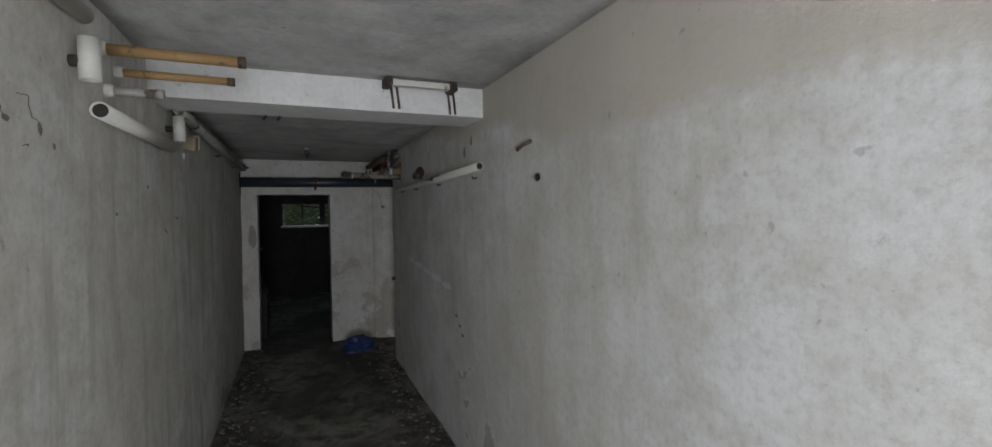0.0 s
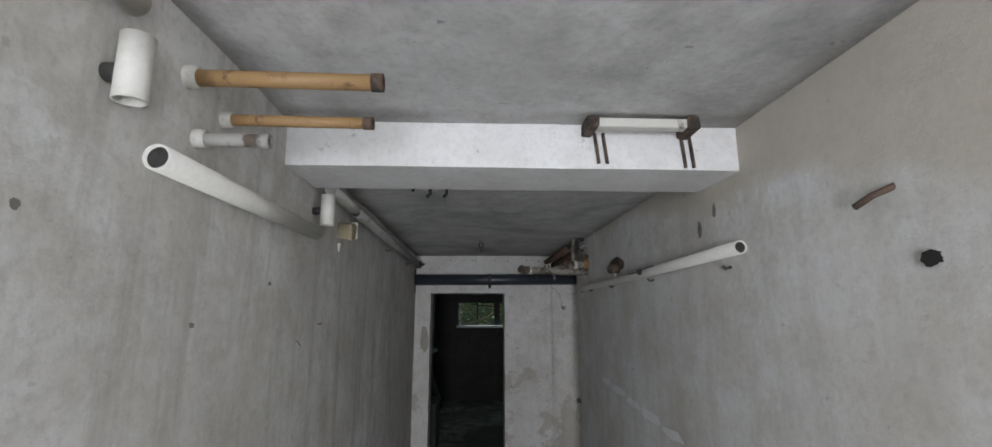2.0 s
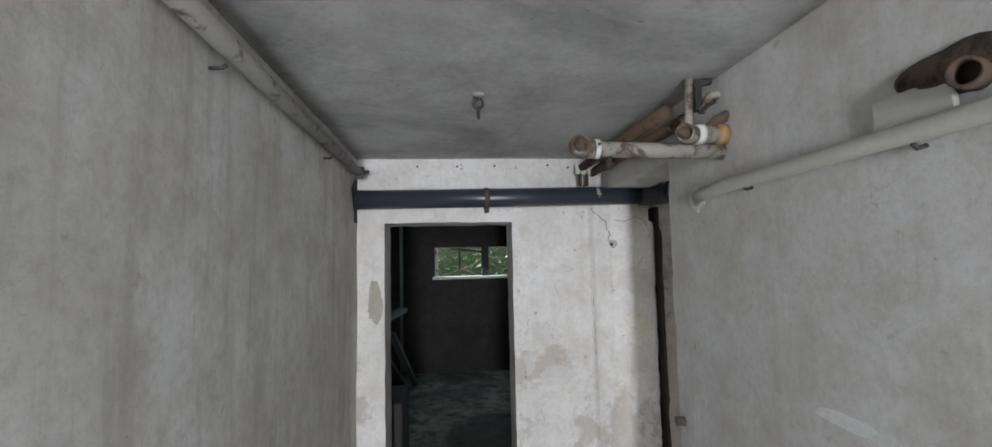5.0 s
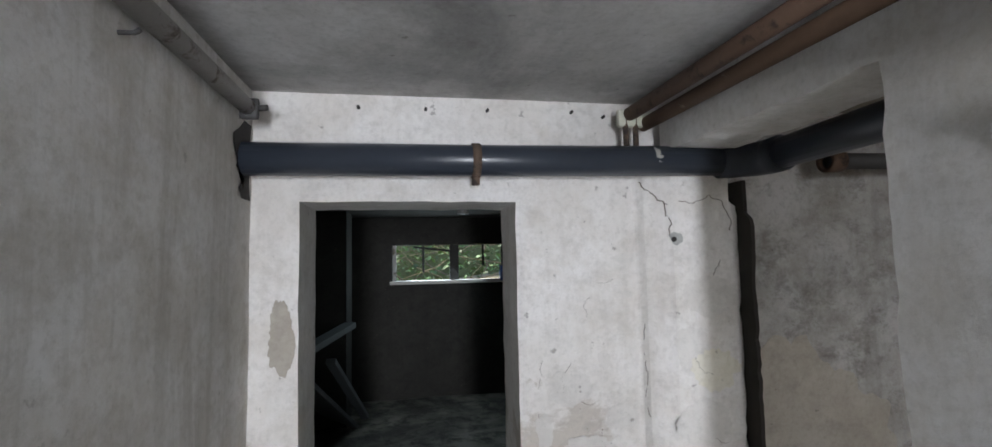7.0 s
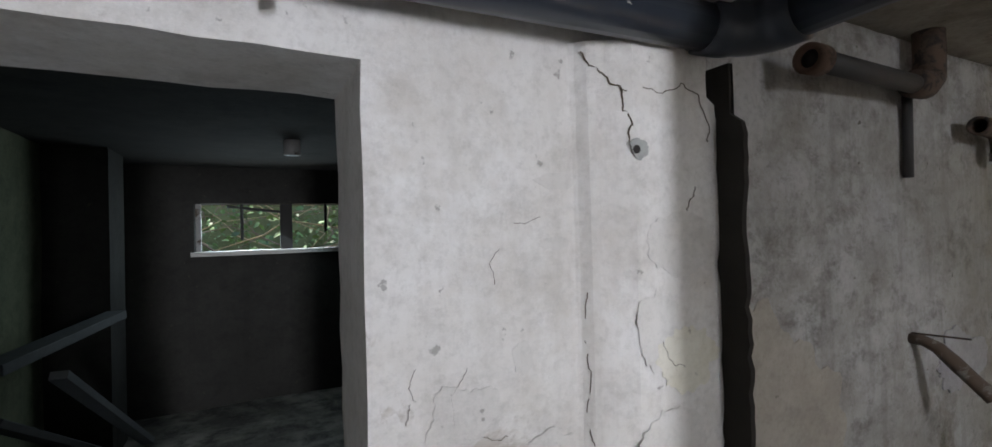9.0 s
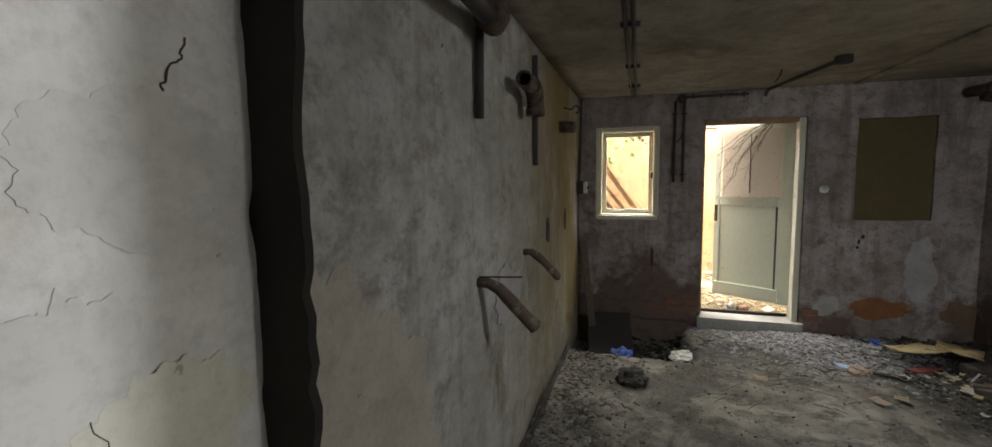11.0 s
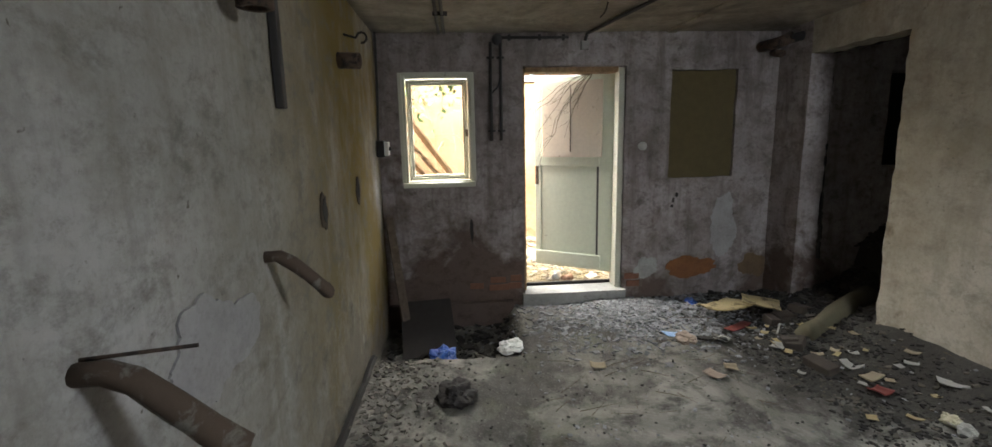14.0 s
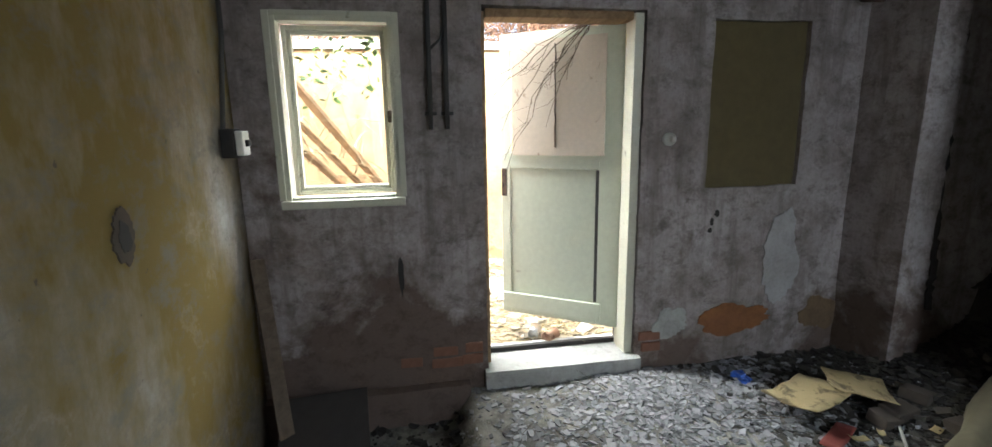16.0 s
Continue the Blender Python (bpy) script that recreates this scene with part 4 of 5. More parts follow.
single("leaning_board", between((-0.60, 7.9, 0.99), (-0.47, 9.12, 0.2), 0.07, 0.04), M_GREYBOARD, "long narrow grey board leaning on a panel", "board", "leaning boards")
single("leaning_board", between((-0.80, 7.8, 1.06), (-0.58, 8.85, 1.12), 0.11, 0.05), M_GREYBOARD, "grey rail lying across stacked boards", "board", "leaning boards")
b = boxed(-0.75, 6.45, ZF, -0.35, 6.95, ZF + 0.55, 0.02)
single("crate", b, M_DARKWOOD, "dark crate in the back room", "crate")
single("ceiling_lamp", tube([(0.42, 8.3, 2.18), (0.42, 8.3, 2.12), (0.42, 8.3, 2.09)], 0.05), M_GREYPIPE, "small round ceiling lamp, unlit", "lamp", smooth=True)
single("wall_box", boxed(0.98, 9.62, 1.45, 1.06, 9.70, 1.62, 0.008), M_BLUE, "blue box on the window sill corner", "box")

# ---- pipes and fittings in the room ----
p = thing("rusty_pipe", "rusty iron pipe with a flange on the north wall", "pipe", (1.9, 5.9, 2.06), "north wall pipes")
piece(p, "pipe", tube([(1.69, 5.91, 2.083), (2.42, 5.95, 2.10)], 0.034), M_CONDUIT)
piece(p, "flange", tube([(1.675, 5.91, 2.082), (1.74, 5.913, 2.084)], 0.047, 0.028), M_RUSTRED, "flaking rust flange")
piece(p, "elbow", tube([(2.40, 5.947, 2.10), (2.50, 5.955, 2.105), (2.56, 5.96, 2.14), (2.58, 5.965, 2.22), (2.58, 5.965, 2.34)], 0.052), M_RUST)
piece(p, "rod", tube([(2.53, 6.02, 2.10), (2.53, 6.025, 1.76)], 0.018), M_CONDUIT, "dark iron rod")
p = thing("rusty_pipe", "rusty elbow on a dark iron strip", "pipe", (3.2, 6.0, 1.9), "north wall pipes")
piece(p, "pipe", tube([(2.96, 5.95, 1.985), (3.14, 5.95, 1.985)], 0.04, 0.03), M_RUST)
piece(p, "elbow", tube([(3.10, 5.95, 1.985), (3.17, 5.952, 1.982)] + arc((3.17, 5.955, 1.915), 0.067, 80, 5, "xz", 5) + [(3.237, 5.955, 1.86)], 0.045, 0.03), M_RUST)
piece(p, "collar", tube([(3.237, 5.955, 1.885), (3.237, 5.955, 1.85)], 0.05, 0.03), M_RUST)
piece(p, "stay", tube([(3.24, 5.96, 1.95), (3.56, 6.03, 1.95)], 0.014, 0, 8), M_RUST)
piece(p, "strip", boxed(3.575, 6.015, 1.60, 3.615, 6.046, 2.24, 0.006), M_CONDUIT, "dark iron strip", False)
p = thing("rusty_pipe", "short open pipe stub near the corner", "pipe", (4.6, 6.0, 1.92), "north wall pipes")
piece(p, "pipe", tube([(4.62, 6.06, 1.925), (4.60, 5.93, 1.918)], 0.044, 0.034), M_RUST)
piece(p, "hook", tube([(4.80, 6.05, 2.10), (4.80, 5.98, 2.08)] + arc((4.80, 5.945, 2.08), 0.03, 10, 280, "yz", 7), 0.007, 0, 7), M_BLACK, "black wire hook")
for x, tip in ((2.56, (2.60, 5.82, 0.925)), (3.36, (3.40, 5.88, 0.985))):
    k = 1.0 if x < 3 else 0.8
    p = thing("bent_stub", "bent rusty stub with mortar sticking out", "pipe", (x, 6.04, 1.1), "bent wall stubs")
    b = tube([(x, 6.06, 1.11), (x + 0.004, 6.01, 1.112), (x + 0.010, 5.97, 1.085), (x + 0.020, 5.92, 1.035), (x + 0.032, 5.865, 0.975), tip], 0.022 * k, 0, 12, None, 0.028 * k)
    for v in b.verts:
        v.co += 0.009 * noise.noise_vector(v.co * 26) + 0.004 * noise.noise_vector(v.co * 80)
    piece(p, "stub", b, painted("stub_rust", (0.10, 0.07, 0.05), (0.25, 0.225, 0.19), 0.42, 0.9, 0.0, 16))
    if x < 3:
        piece(p, "spike", tube([(x + 0.01, 6.06, 1.13), (x + 0.05, 5.88, 1.13)], 0.004, 0, 6), M_RUST)
p = thing("switch_box", "white and black switch box near the corner", "switch", (5.64, 6.0, 1.36))
piece(p, "base", boxed(5.66, 5.98, 1.35, 5.76, 6.04, 1.48, 0.008), M_BLACK, "", False)
piece(p, "cover", boxed(5.665, 5.945, 1.36, 5.755, 5.979, 1.47, 0.008), M_BAKELITE, "white cover", False)
sub(p, "knob", boxed(5.69, 5.93, 1.40, 5.73, 5.946, 1.43, 0.004), M_BLACK, "", False)
p = thing("conduit", "thin black conduit down the corner", "conduit", (5.72, 6.0, 1.9), "conduits")
piece(p, "conduit", tube([(5.66, 6.02, 1.48), (5.78, 6.02, 1.9), (5.80, 6.02, 2.32)], 0.011, 0, 10), M_CONDUIT)
p = thing("conduit", "pair of black conduits on the exit wall", "conduit", (RE, 5.06, 1.46), "conduits")
for y in (5.105, 5.022):
    piece(p, "conduit", tube([(RE - 0.02, y, 2.25), (RE - 0.02, y + 0.006, 1.46)], 0.013, 0, 10), M_CONDUIT)
    for z in (1.53, 2.12):
        piece(p, "clip", boxed(RE - 0.03, y - 0.028, z, RE - 0.002, y + 0.034, z + 0.018, 0.004), M_CONDUIT, "", False)
piece(p, "cross_wire", tube([(RE - 0.02, 5.022, 2.0), (RE - 0.018, 5.045, 1.9), (RE - 0.02, 5.10, 1.85)], 0.007, 0, 8), M_CONDUIT)
piece(p, "junction_box", tube([(RE - 0.045, 5.05, 2.27), (RE + 0.01, 5.05, 2.27)], 0.042), M_CONDUIT, "round junction box")
piece(p, "conduit", tube([(RE - 0.02, 5.01, 2.285), (RE - 0.02, 4.46, 2.285)], 0.012, 0, 10), M_CONDUIT)
for y in (4.95, 4.7, 4.5):
    piece(p, "clip", boxed(RE - 0.03, y - 0.012, 2.262, RE - 0.002, y + 0.012, 2.308, 0.004), M_CONDUIT, "", False)
p = thing("junction_box", "square grey junction box over the door", "box", (RE - 0.02, 4.32, 2.2), "junction boxes")
piece(p, "box", boxed(RE - 0.04, 4.285, 2.185, RE, 4.355, 2.255, 0.008), M_GREYPIPE, "", False)
p = thing("conduit", "dark conduit crossing the ceiling to a round box", "conduit", (5.3, 4.2, 2.3), "conduits")
piece(p, "conduit", tube([(RE - 0.03, 4.32, 2.26), (RE - 0.06, 4.31, 2.305), (4.72, 4.12, 2.31)], 0.013, 0, 10), M_CONDUIT)
piece(p, "round_box", tube([(4.66, 4.11, 2.335), (4.66, 4.11, 2.28)], 0.055), M_BLACK, "black round lamp box")
piece(p, "wire", tube([(5.0, 4.40, 2.33), (5.0, 4.41, 2.29), (4.97, 4.43, 2.26), (5.0, 4.45, 2.235)], 0.005, 0, 6), M_BLACK)
p = thing("conduit", "dark double conduit along the ceiling", "conduit", (4.8, 5.5, 2.3), "conduits")
for y in (5.47, 5.51):
    piece(p, "conduit", tube([(2.0, y, 2.312), (5.80, y + 0.01, 2.312)], 0.012, 0, 10), M_CONDUIT)
for x in (3.4, 4.4, 5.2):
    piece(p, "clip", boxed(x, 5.44, 2.298, x + 0.02, 5.54, 2.325, 0.004), M_CONDUIT, "", False)
tagged(link("trim_ceiling_joint", boxed(3.0, 3.55, ZR - 0.018, 5.86, 3.62, ZR + 0.02, 0.008), M_RCEIL), "plastered joint across the ceiling", "trim", kind="structure")
p = thing("rusty_pipe", "black rusty pipe fittings in the ceiling corner", "pipe", (5.7, 2.75, 2.2), "corner fittings")
piece(p, "pipe", tube([(5.90, 2.78, 2.20), (5.70, 2.74, 2.20), (5.60, 2.70, 2.23)], 0.045, 0.03), M_RUST)
piece(p, "elbow", tube([(5.62, 2.68, 2.22), (5.62, 2.55, 2.25), (5.64, 2.42, 2.28)], 0.035), M_BLACK)
piece(p, "stub", tube([(5.86, 2.68, 2.15), (5.74, 2.67, 2.12)], 0.03, 0.02), M_RUST)
p = thing("light_switch", "white bakelite light switch by the door", "switch", (RE, 3.80, 1.35))
piece(p, "plate", tube([(RE + 0.005, 3.80, 1.385), (RE - 0.025, 3.80, 1.385)], 0.036), M_BAKELITE)
sub(p, "toggle", boxed(RE - 0.045, 3.775, 1.37, RE - 0.024, 3.80, 1.40, 0.004), M_BAKELITE, "", False)
tagged(link("trim_joint", crack([(5.53, 2.398, 2.09), (5.525, 2.398, 1.4), (5.51, 2.398, 0.95), (5.49, 2.40, 0.72), (5.475, 2.40, 0.42)], 0.017, jag=0.025), M_BLACK), "black open joint at the side opening", "joint", kind="structure")
tagged(link("trim_joint", crack([(5.52, 2.41, 2.088), (5.1, 2.41, 2.086), (4.68, 2.41, 2.088)], 0.010), M_BLACK), "black open joint under the lintel", "joint", kind="structure")
# Black strip imitates the shadow line where beam and ceiling meet.
tagged(link("trim_beam_shadow", crack([(XL, 2.702, 2.306), (0.2, 2.703, 2.306), (XR, 2.702, 2.306)], 0.006, jag=0.004), M_BLACK), "black strip for the shadow line behind the ceiling beam", "crack", kind="structure")
WEST_CRACKS = [([(1.052, 2.007), (1.087, 2.028), (1.165, 2.022), (1.227, 2.005), (1.285, 1.965), (1.333, 1.923)], 0.0009), ([(1.135, 2.022), (1.173, 2.073), (1.216, 2.038), (1.227, 2.005)], 0.0009),
               ([(1.376, 1.987), (1.414, 1.991), (1.434, 1.949), (1.478, 1.922), (1.46, 1.885), (1.39, 1.875)], 0.0009), ([(1.064, 1.78), (1.08, 1.795), (1.124, 1.85)], 0.0007), ([(2.62, 1.645), (2.669, 1.627)], 0.0014), ([(2.84, 1.70), (2.89, 1.698)], 0.002)]
for pts, r in WEST_CRACKS:
    tagged(link("trim_crack", crack([(XL + 0.003, y, z) for y, z in pts], r, jag=0.008), M_TWIG), "thin crack in the corridor plaster", "crack", kind="structure")


def flake(axis, c, u, z, w, h, mat, label, seed, thick=0.004, low=-9.0):
    """A patch of old paint or plaster skin, or of black for a hole's shade, with a ragged outline, a few millimetres
    proud of its wall.
    """
    k, rim = 140, []
    for i in range(k):
        a = 2 * math.pi * i / k
        r = 1 + 0.4 * noise.noise(Vector((math.cos(a) * 1.3, math.sin(a) * 1.3, seed))) + 0.16 * noise.noise(Vector((math.cos(a) * 5, math.sin(a) * 5, seed + 9))) + 0.05 * noise.noise(Vector((math.cos(a) * 14, math.sin(a) * 14, seed + 4)))
        rim.append((max(low + 0.008 * noise.noise(Vector((i * 0.7, seed, 0))), u + w / 2 * r * math.cos(a)), z + h / 2 * r * math.sin(a)))
    bm = bmesh.new()
    vs = [bm.verts.new((c, p, q) if axis == "x" else (p, c, q)) for p, q in rim]
    face = bm.faces.new(vs)
    made = bmesh.ops.extrude_face_region(bm, geom=[face])
    bmesh.ops.translate(bm, vec=(-thick, 0, 0) if axis == "x" else (0, -thick, 0), verts=[g for g in made["geom"] if isinstance(g, bmesh.types.BMVert)])
    bmesh.ops.recalc_face_normals(bm, faces=bm.faces)
    return tagged(link("trim_flake", bm, mat), label, "paint", kind="structure")


M_WORN = plaster("worn_plaster", (0.71, 0.685, 0.655), (0.60, 0.57, 0.53), (0.66, 0.63, 0.59), 0.4, 0.2, blotch=0.3, soft=0.06)
M_STAINED = plain("dark_chip", (0.20, 0.185, 0.165), 0.95, 0.4, 30)
M_BARE = plaster("bare_render", (0.47, 0.43, 0.37), (0.36, 0.32, 0.27), (0.30, 0.27, 0.22), 0.3, 0.2, blotch=0.4)
M_WSKIN = plaster("white_paint_skin", (0.44, 0.425, 0.43), (0.32, 0.30, 0.29), (0.24, 0.21, 0.19), 0.24, 0.3, blotch=0.4)
flake("x", RE - 0.007, 3.03, 0.66, 0.24, 0.58, M_WSKIN, "flaking white paint under the boarded window", 1.0)
# Flat black patches imitate the shade inside small holes and a gash.
for y, z, w, h, seed in ((3.47, 0.95, 0.03, 0.04, 61.0), (3.50, 0.90, 0.02, 0.05, 62.0), (3.51, 0.85, 0.025, 0.03, 63.0)):
    flake("x", RE - 0.004, y, z, w, h, M_BLACK, "flat black patch for the shade in a small knocked hole", seed, 0.004)
flake("x", RE - 0.006, 5.30, 0.70, 0.028, 0.22, M_BLACK, "flat black strip for the shade in a gash in damp plaster", 64.0, 0.003)
M_ORANGE = plaster("orange_clay_render", (0.30, 0.135, 0.055), (0.20, 0.09, 0.045), (0.15, 0.08, 0.05), 0.3, 0.3, blotch=0.5)
flake("x", RE - 0.005, 3.31, 0.29, 0.50, 0.19, M_ORANGE, "bare orange clay where plaster fell off", 3.0, 0.006)
flake("x", RE - 0.005, 2.70, 0.27, 0.26, 0.22, plaster("ochre_render", (0.19, 0.13, 0.075), (0.13, 0.09, 0.06), (0.10, 0.075, 0.055), 0.3, 0.3, blotch=0.5), "ochre patch of old render", 4.0, 0.005)
flake("x", RE - 0.005, 3.72, 0.28, 0.22, 0.20, M_CONC, "grey cement repair beside the door", 4.6, 0.006)
flake("y", YE - 0.003, -0.455, 1.45, 0.09, 0.24, M_BARE, "bare render patch beside the doorway", 5.0, 0.002)
flake("y", 5.8905, 0.976, 1.772, 0.05, 0.05, M_CONC, "knocked out plaster round a hole", 7.0, 0.003)
flake("y", 5.8905, 1.115, 1.27, 0.19, 0.15, plaster("yellowed_paint", (0.75, 0.725, 0.65), (0.62, 0.57, 0.44), (0.58, 0.53, 0.42), 0.25, 0.1, blotch=0.2, soft=0.05), "yellowed patch of paint on the pier", 41.0, 0.0015)
for x, z, w, h, seed in ((1.10, 1.55, 0.20, 0.16, 42.0), (1.02, 1.36, 0.12, 0.20, 43.0), (1.06, 1.08, 0.22, 0.16, 44.0)):
    flake("y", 5.8905, x, z, w, h, M_WORN, "grey worn plaster on the pier", seed, 0.001)
for x, z, w, h, seed in ((0.80, 1.70, 0.10, 0.035, 45.0), (0.79, 1.56, 0.08, 0.03, 46.0), (0.56, 1.22, 0.16, 0.13, 47.0), (0.76, 1.10, 0.13, 0.10, 48.0), (0.62, 0.98, 0.22, 0.12, 49.0), (0.70, 1.32, 0.05, 0.07, 50.0), (0.46, 1.07, 0.06, 0.14, 51.0)):
    flake("y", YE - 0.003, x, z, w, h, M_WORN, "grey worn plaster on the end wall", seed, 0.0015)
flake("y", RN - 0.003, 1.60, 0.66, 1.10, 1.36, M_BARE, "large bare brown render patch on the wall", 8.0, 0.003, 1.27)
flake("y", RN - 0.003, 2.98, 0.96, 0.45, 0.26, M_WSKIN, "pale paint skin below the wall stubs", 9.0, 0.006)
M_PALE = plaster("pale_lime_runs", (0.84, 0.84, 0.84), (0.76, 0.75, 0.74), (0.70, 0.69, 0.67), 0.25, 0.2, blotch=0.15, soft=0.05)
for y, z, w, h, seed in ((4.15, 1.29, 0.20, 0.035, 10.0), (3.88, 1.275, 0.26, 0.05, 16.0), (3.62, 1.25, 0.24, 0.04, 17.0), (3.36, 1.235, 0.28, 0.055, 20.0), (3.10, 1.215, 0.24, 0.04, 21.0)):
    flake("x", XR - 0.003, y, z, w, h, M_PALE, "pale lime run on the corridor wall", seed, 0.0015)
flake("x", XR - 0.003, 2.70, 2.06, 0.03, 0.06, M_STAINED, "dark smear on the corridor wall", 25.0, 0.001)
flake("x", XR - 0.003, 2.58, 2.11, 0.025, 0.05, M_STAINED, "dark smear on the corridor wall", 26.0, 0.001)
for y, z in ((2.90, 1.05), (2.83, 1.0), (2.78, 0.95)):
    flake("x", XR - 0.003, y, z, 0.05, 0.022, M_STAINED, "dark chip in the corridor wall", 27.0 + y, 0.001)
for y, z, w, h in ((1.325, 1.925, 0.026, 0.014), (1.47, 1.925, 0.016, 0.028), (1.542, 1.891, 0.014, 0.016), (2.36, 1.83, 0.02, 0.014), (1.98, 1.72, 0.02, 0.012)):
    flake("x", XL + 0.004, y, z, w, h, M_STAINED, "dark chip in the corridor plaster", 70.0 + y, 0.001)
flake("x", RE - 0.007, 5.40, 0.35, 0.9, 0.45, M_EXIT, "dark damp plaster under the window", 12.0, 0.003)
# Flat black patch imitates the shade in a peg hole.
flake("x", XR - 0.001, 1.775, 1.853, 0.042, 0.032, M_BLACK, "flat black patch for the shade in a broken peg hole", 14.0, 0.003)
flake("x", XR - 0.002, 4.785, 1.905, 0.10, 0.085, M_PALE, "pale mortar where the pipe enters the wall", 15.0, 0.003)
flake("x", XR - 0.006, 4.775, 1.90, 0.045, 0.05, M_CONC, "grey plug where the pipe enters the wall", 28.0, 0.003)
M_STAIN = plain("dark_wall_stain", (0.075, 0.058, 0.042), 0.95, 0.5, 12)
for x, z, k, seed in ((4.07, 1.16, 0.72, 18.0), (4.88, 1.165, 0.62, 19.0)):
    flake("y", RN - 0.002, x, z, 0.17 * k, 0.24 * k, M_STAIN, "dark broken plaster on the mottled wall", seed, 0.006)
    # Hole's inner shade, put into a flat black patch.
    flake("y", RN - 0.009, x, z, 0.09 * k, 0.15 * k, M_BLACK, "flat black patch for the shade in a hole in broken plaster", seed + 7, 0.002)

rnd = random.Random(58)
for i in range(16):
    pier_side = i % 3 == 0
    x0, z0 = (rnd.uniform(0.98, 1.18) if pier_side else rnd.uniform(0.42, 0.72)), rnd.uniform(0.5, 1.65)
    y0, a, n = (5.888 if pier_side else YE - 0.004), rnd.uniform(-2.6, 0.3), rnd.uniform(0.04, 0.11)
    tagged(link("trim_hairline_crack", crack([(x0, y0, z0), (x0 + 0.5 * n * math.cos(a), y0, z0 + 0.5 * n * math.sin(a)), (x0 + n * math.cos(a + 0.4), y0, z0 + n * math.sin(a + 0.4))], 0.0006, jag=0.010), M_TWIG), "hairline crack in the peeling paint", "crack", kind="structure")


# ---- yard and surroundings ----
def rubble(name, n, where, size, mat, label, seed, flat=0.5):
    """Many broken bits lying on the floor, each an uneven block, as one mesh. where: gives (x, y) from two random numbers."""
    rnd = random.Random(seed)
    verts, faces = [], []
    for _ in range(n):
        x, y, z = where(rnd)
        s = size[0] + (size[1] - size[0]) * rnd.random() ** 2.5
        m = pose(x, y, z + s * flat * 0.3, rnd.uniform(-25, 25), rnd.uniform(-25, 25), rnd.uniform(0, 360))
        k = len(verts)
        for cx, cy, cz in ((-1, -1, -1), (1, -1, -1), (1, 1, -1), (-1, 1, -1), (-1, -1, 1), (1, -1, 1), (1, 1, 1), (-1, 1, 1)):
            verts.append(m @ Vector((cx * s * rnd.uniform(0.35, 0.75), cy * s * rnd.uniform(0.25, 0.6), cz * s * flat * rnd.uniform(0.25, 0.5))))
        faces += [tuple(k + i for i in f) for f in ((0, 3, 2, 1), (4, 5, 6, 7), (0, 1, 5, 4), (1, 2, 6, 5), (2, 3, 7, 6), (3, 0, 4, 7))]
    me = bpy.data.meshes.new(name)
    me.from_pydata(verts, [], faces)
    me.materials.append(mat)
    return tagged(new(name, me), label, "rubble", kind="stuff")


def strands(name, n, where, length, width, mat, label, seed, droop=0.3, category="grass", flat=False):
    """Dry stalks: thin three-sided curved blades, as one mesh."""
    rnd = random.Random(seed)
    verts, faces = [], []
    for _ in range(n):
        p = Vector(where(rnd))
        a, e = rnd.uniform(0, 2 * math.pi), rnd.uniform(0.0, 0.25) if flat else rnd.uniform(0.2, 1.4)
        d = Vector((math.cos(a) * math.cos(e), math.sin(a) * math.cos(e), math.sin(e)))
        L, k0 = rnd.uniform(*length), len(verts)
        bend = Vector((rnd.uniform(-1, 1), rnd.uniform(-1, 1), -1 if not flat else 0)) * droop
        side = d.orthogonal().normalized()
        up = d.cross(side)
        for i in range(5):
            t = i / 4
            q = p + d * L * t + bend * L * t * t
            w = width * (1 - 0.7 * t)
            for j in range(3):
                verts.append(q + w * (math.cos(2.1 * j) * side + math.sin(2.1 * j) * up))
            if i:
                for j in range(3):
                    a0, b0 = k0 + 3 * (i - 1) + j, k0 + 3 * (i - 1) + (j + 1) % 3
                    faces.append((a0, b0, b0 + 3, a0 + 3))
    me = bpy.data.meshes.new(name)
    me.from_pydata(verts, [], faces)
    me.materials.append(mat)
    return tagged(new(name, me), label, category, kind="stuff")


def leaves(bm_verts, bm_faces, rnd, at, size):
    m = pose(*at, rnd.uniform(-70, 70), rnd.uniform(-70, 70), rnd.uniform(0, 360))
    k = len(bm_verts)
    for q in ((0, -1, 0), (0.5, -0.2, 0.12), (0.32, 0.5, 0.05), (0, 1, -0.1), (-0.32, 0.5, 0.05), (-0.5, -0.2, 0.12)):
        bm_verts.append(m @ (Vector(q) * size))
    bm_faces.append(tuple(range(k, k + 6)))


def leaf_mesh(name, n, where, size, seed):
    rnd = random.Random(seed)
    v, f = [], []
    for _ in range(n):
        leaves(v, f, rnd, where(rnd), rnd.uniform(*size))
    me = bpy.data.meshes.new(name)
    me.from_pydata(v, [], f)
    bm = bmesh.new()
    bm.from_mesh(me)
    bpy.data.meshes.remove(me)
    return bm


YW, YT = 7.9, 2.16      # the yard's retaining wall: face and top
me = bpy.data.meshes.new("ground")
gx, gy = (-600.0, -1.4, 8.1, 600.0), (-600.0, -3.2, 10.05, 600.0)
gv = [(x, y, 1.15 if i < 2 else YT - 0.02) for y in gy for i, x in enumerate(gx)]
gf = []
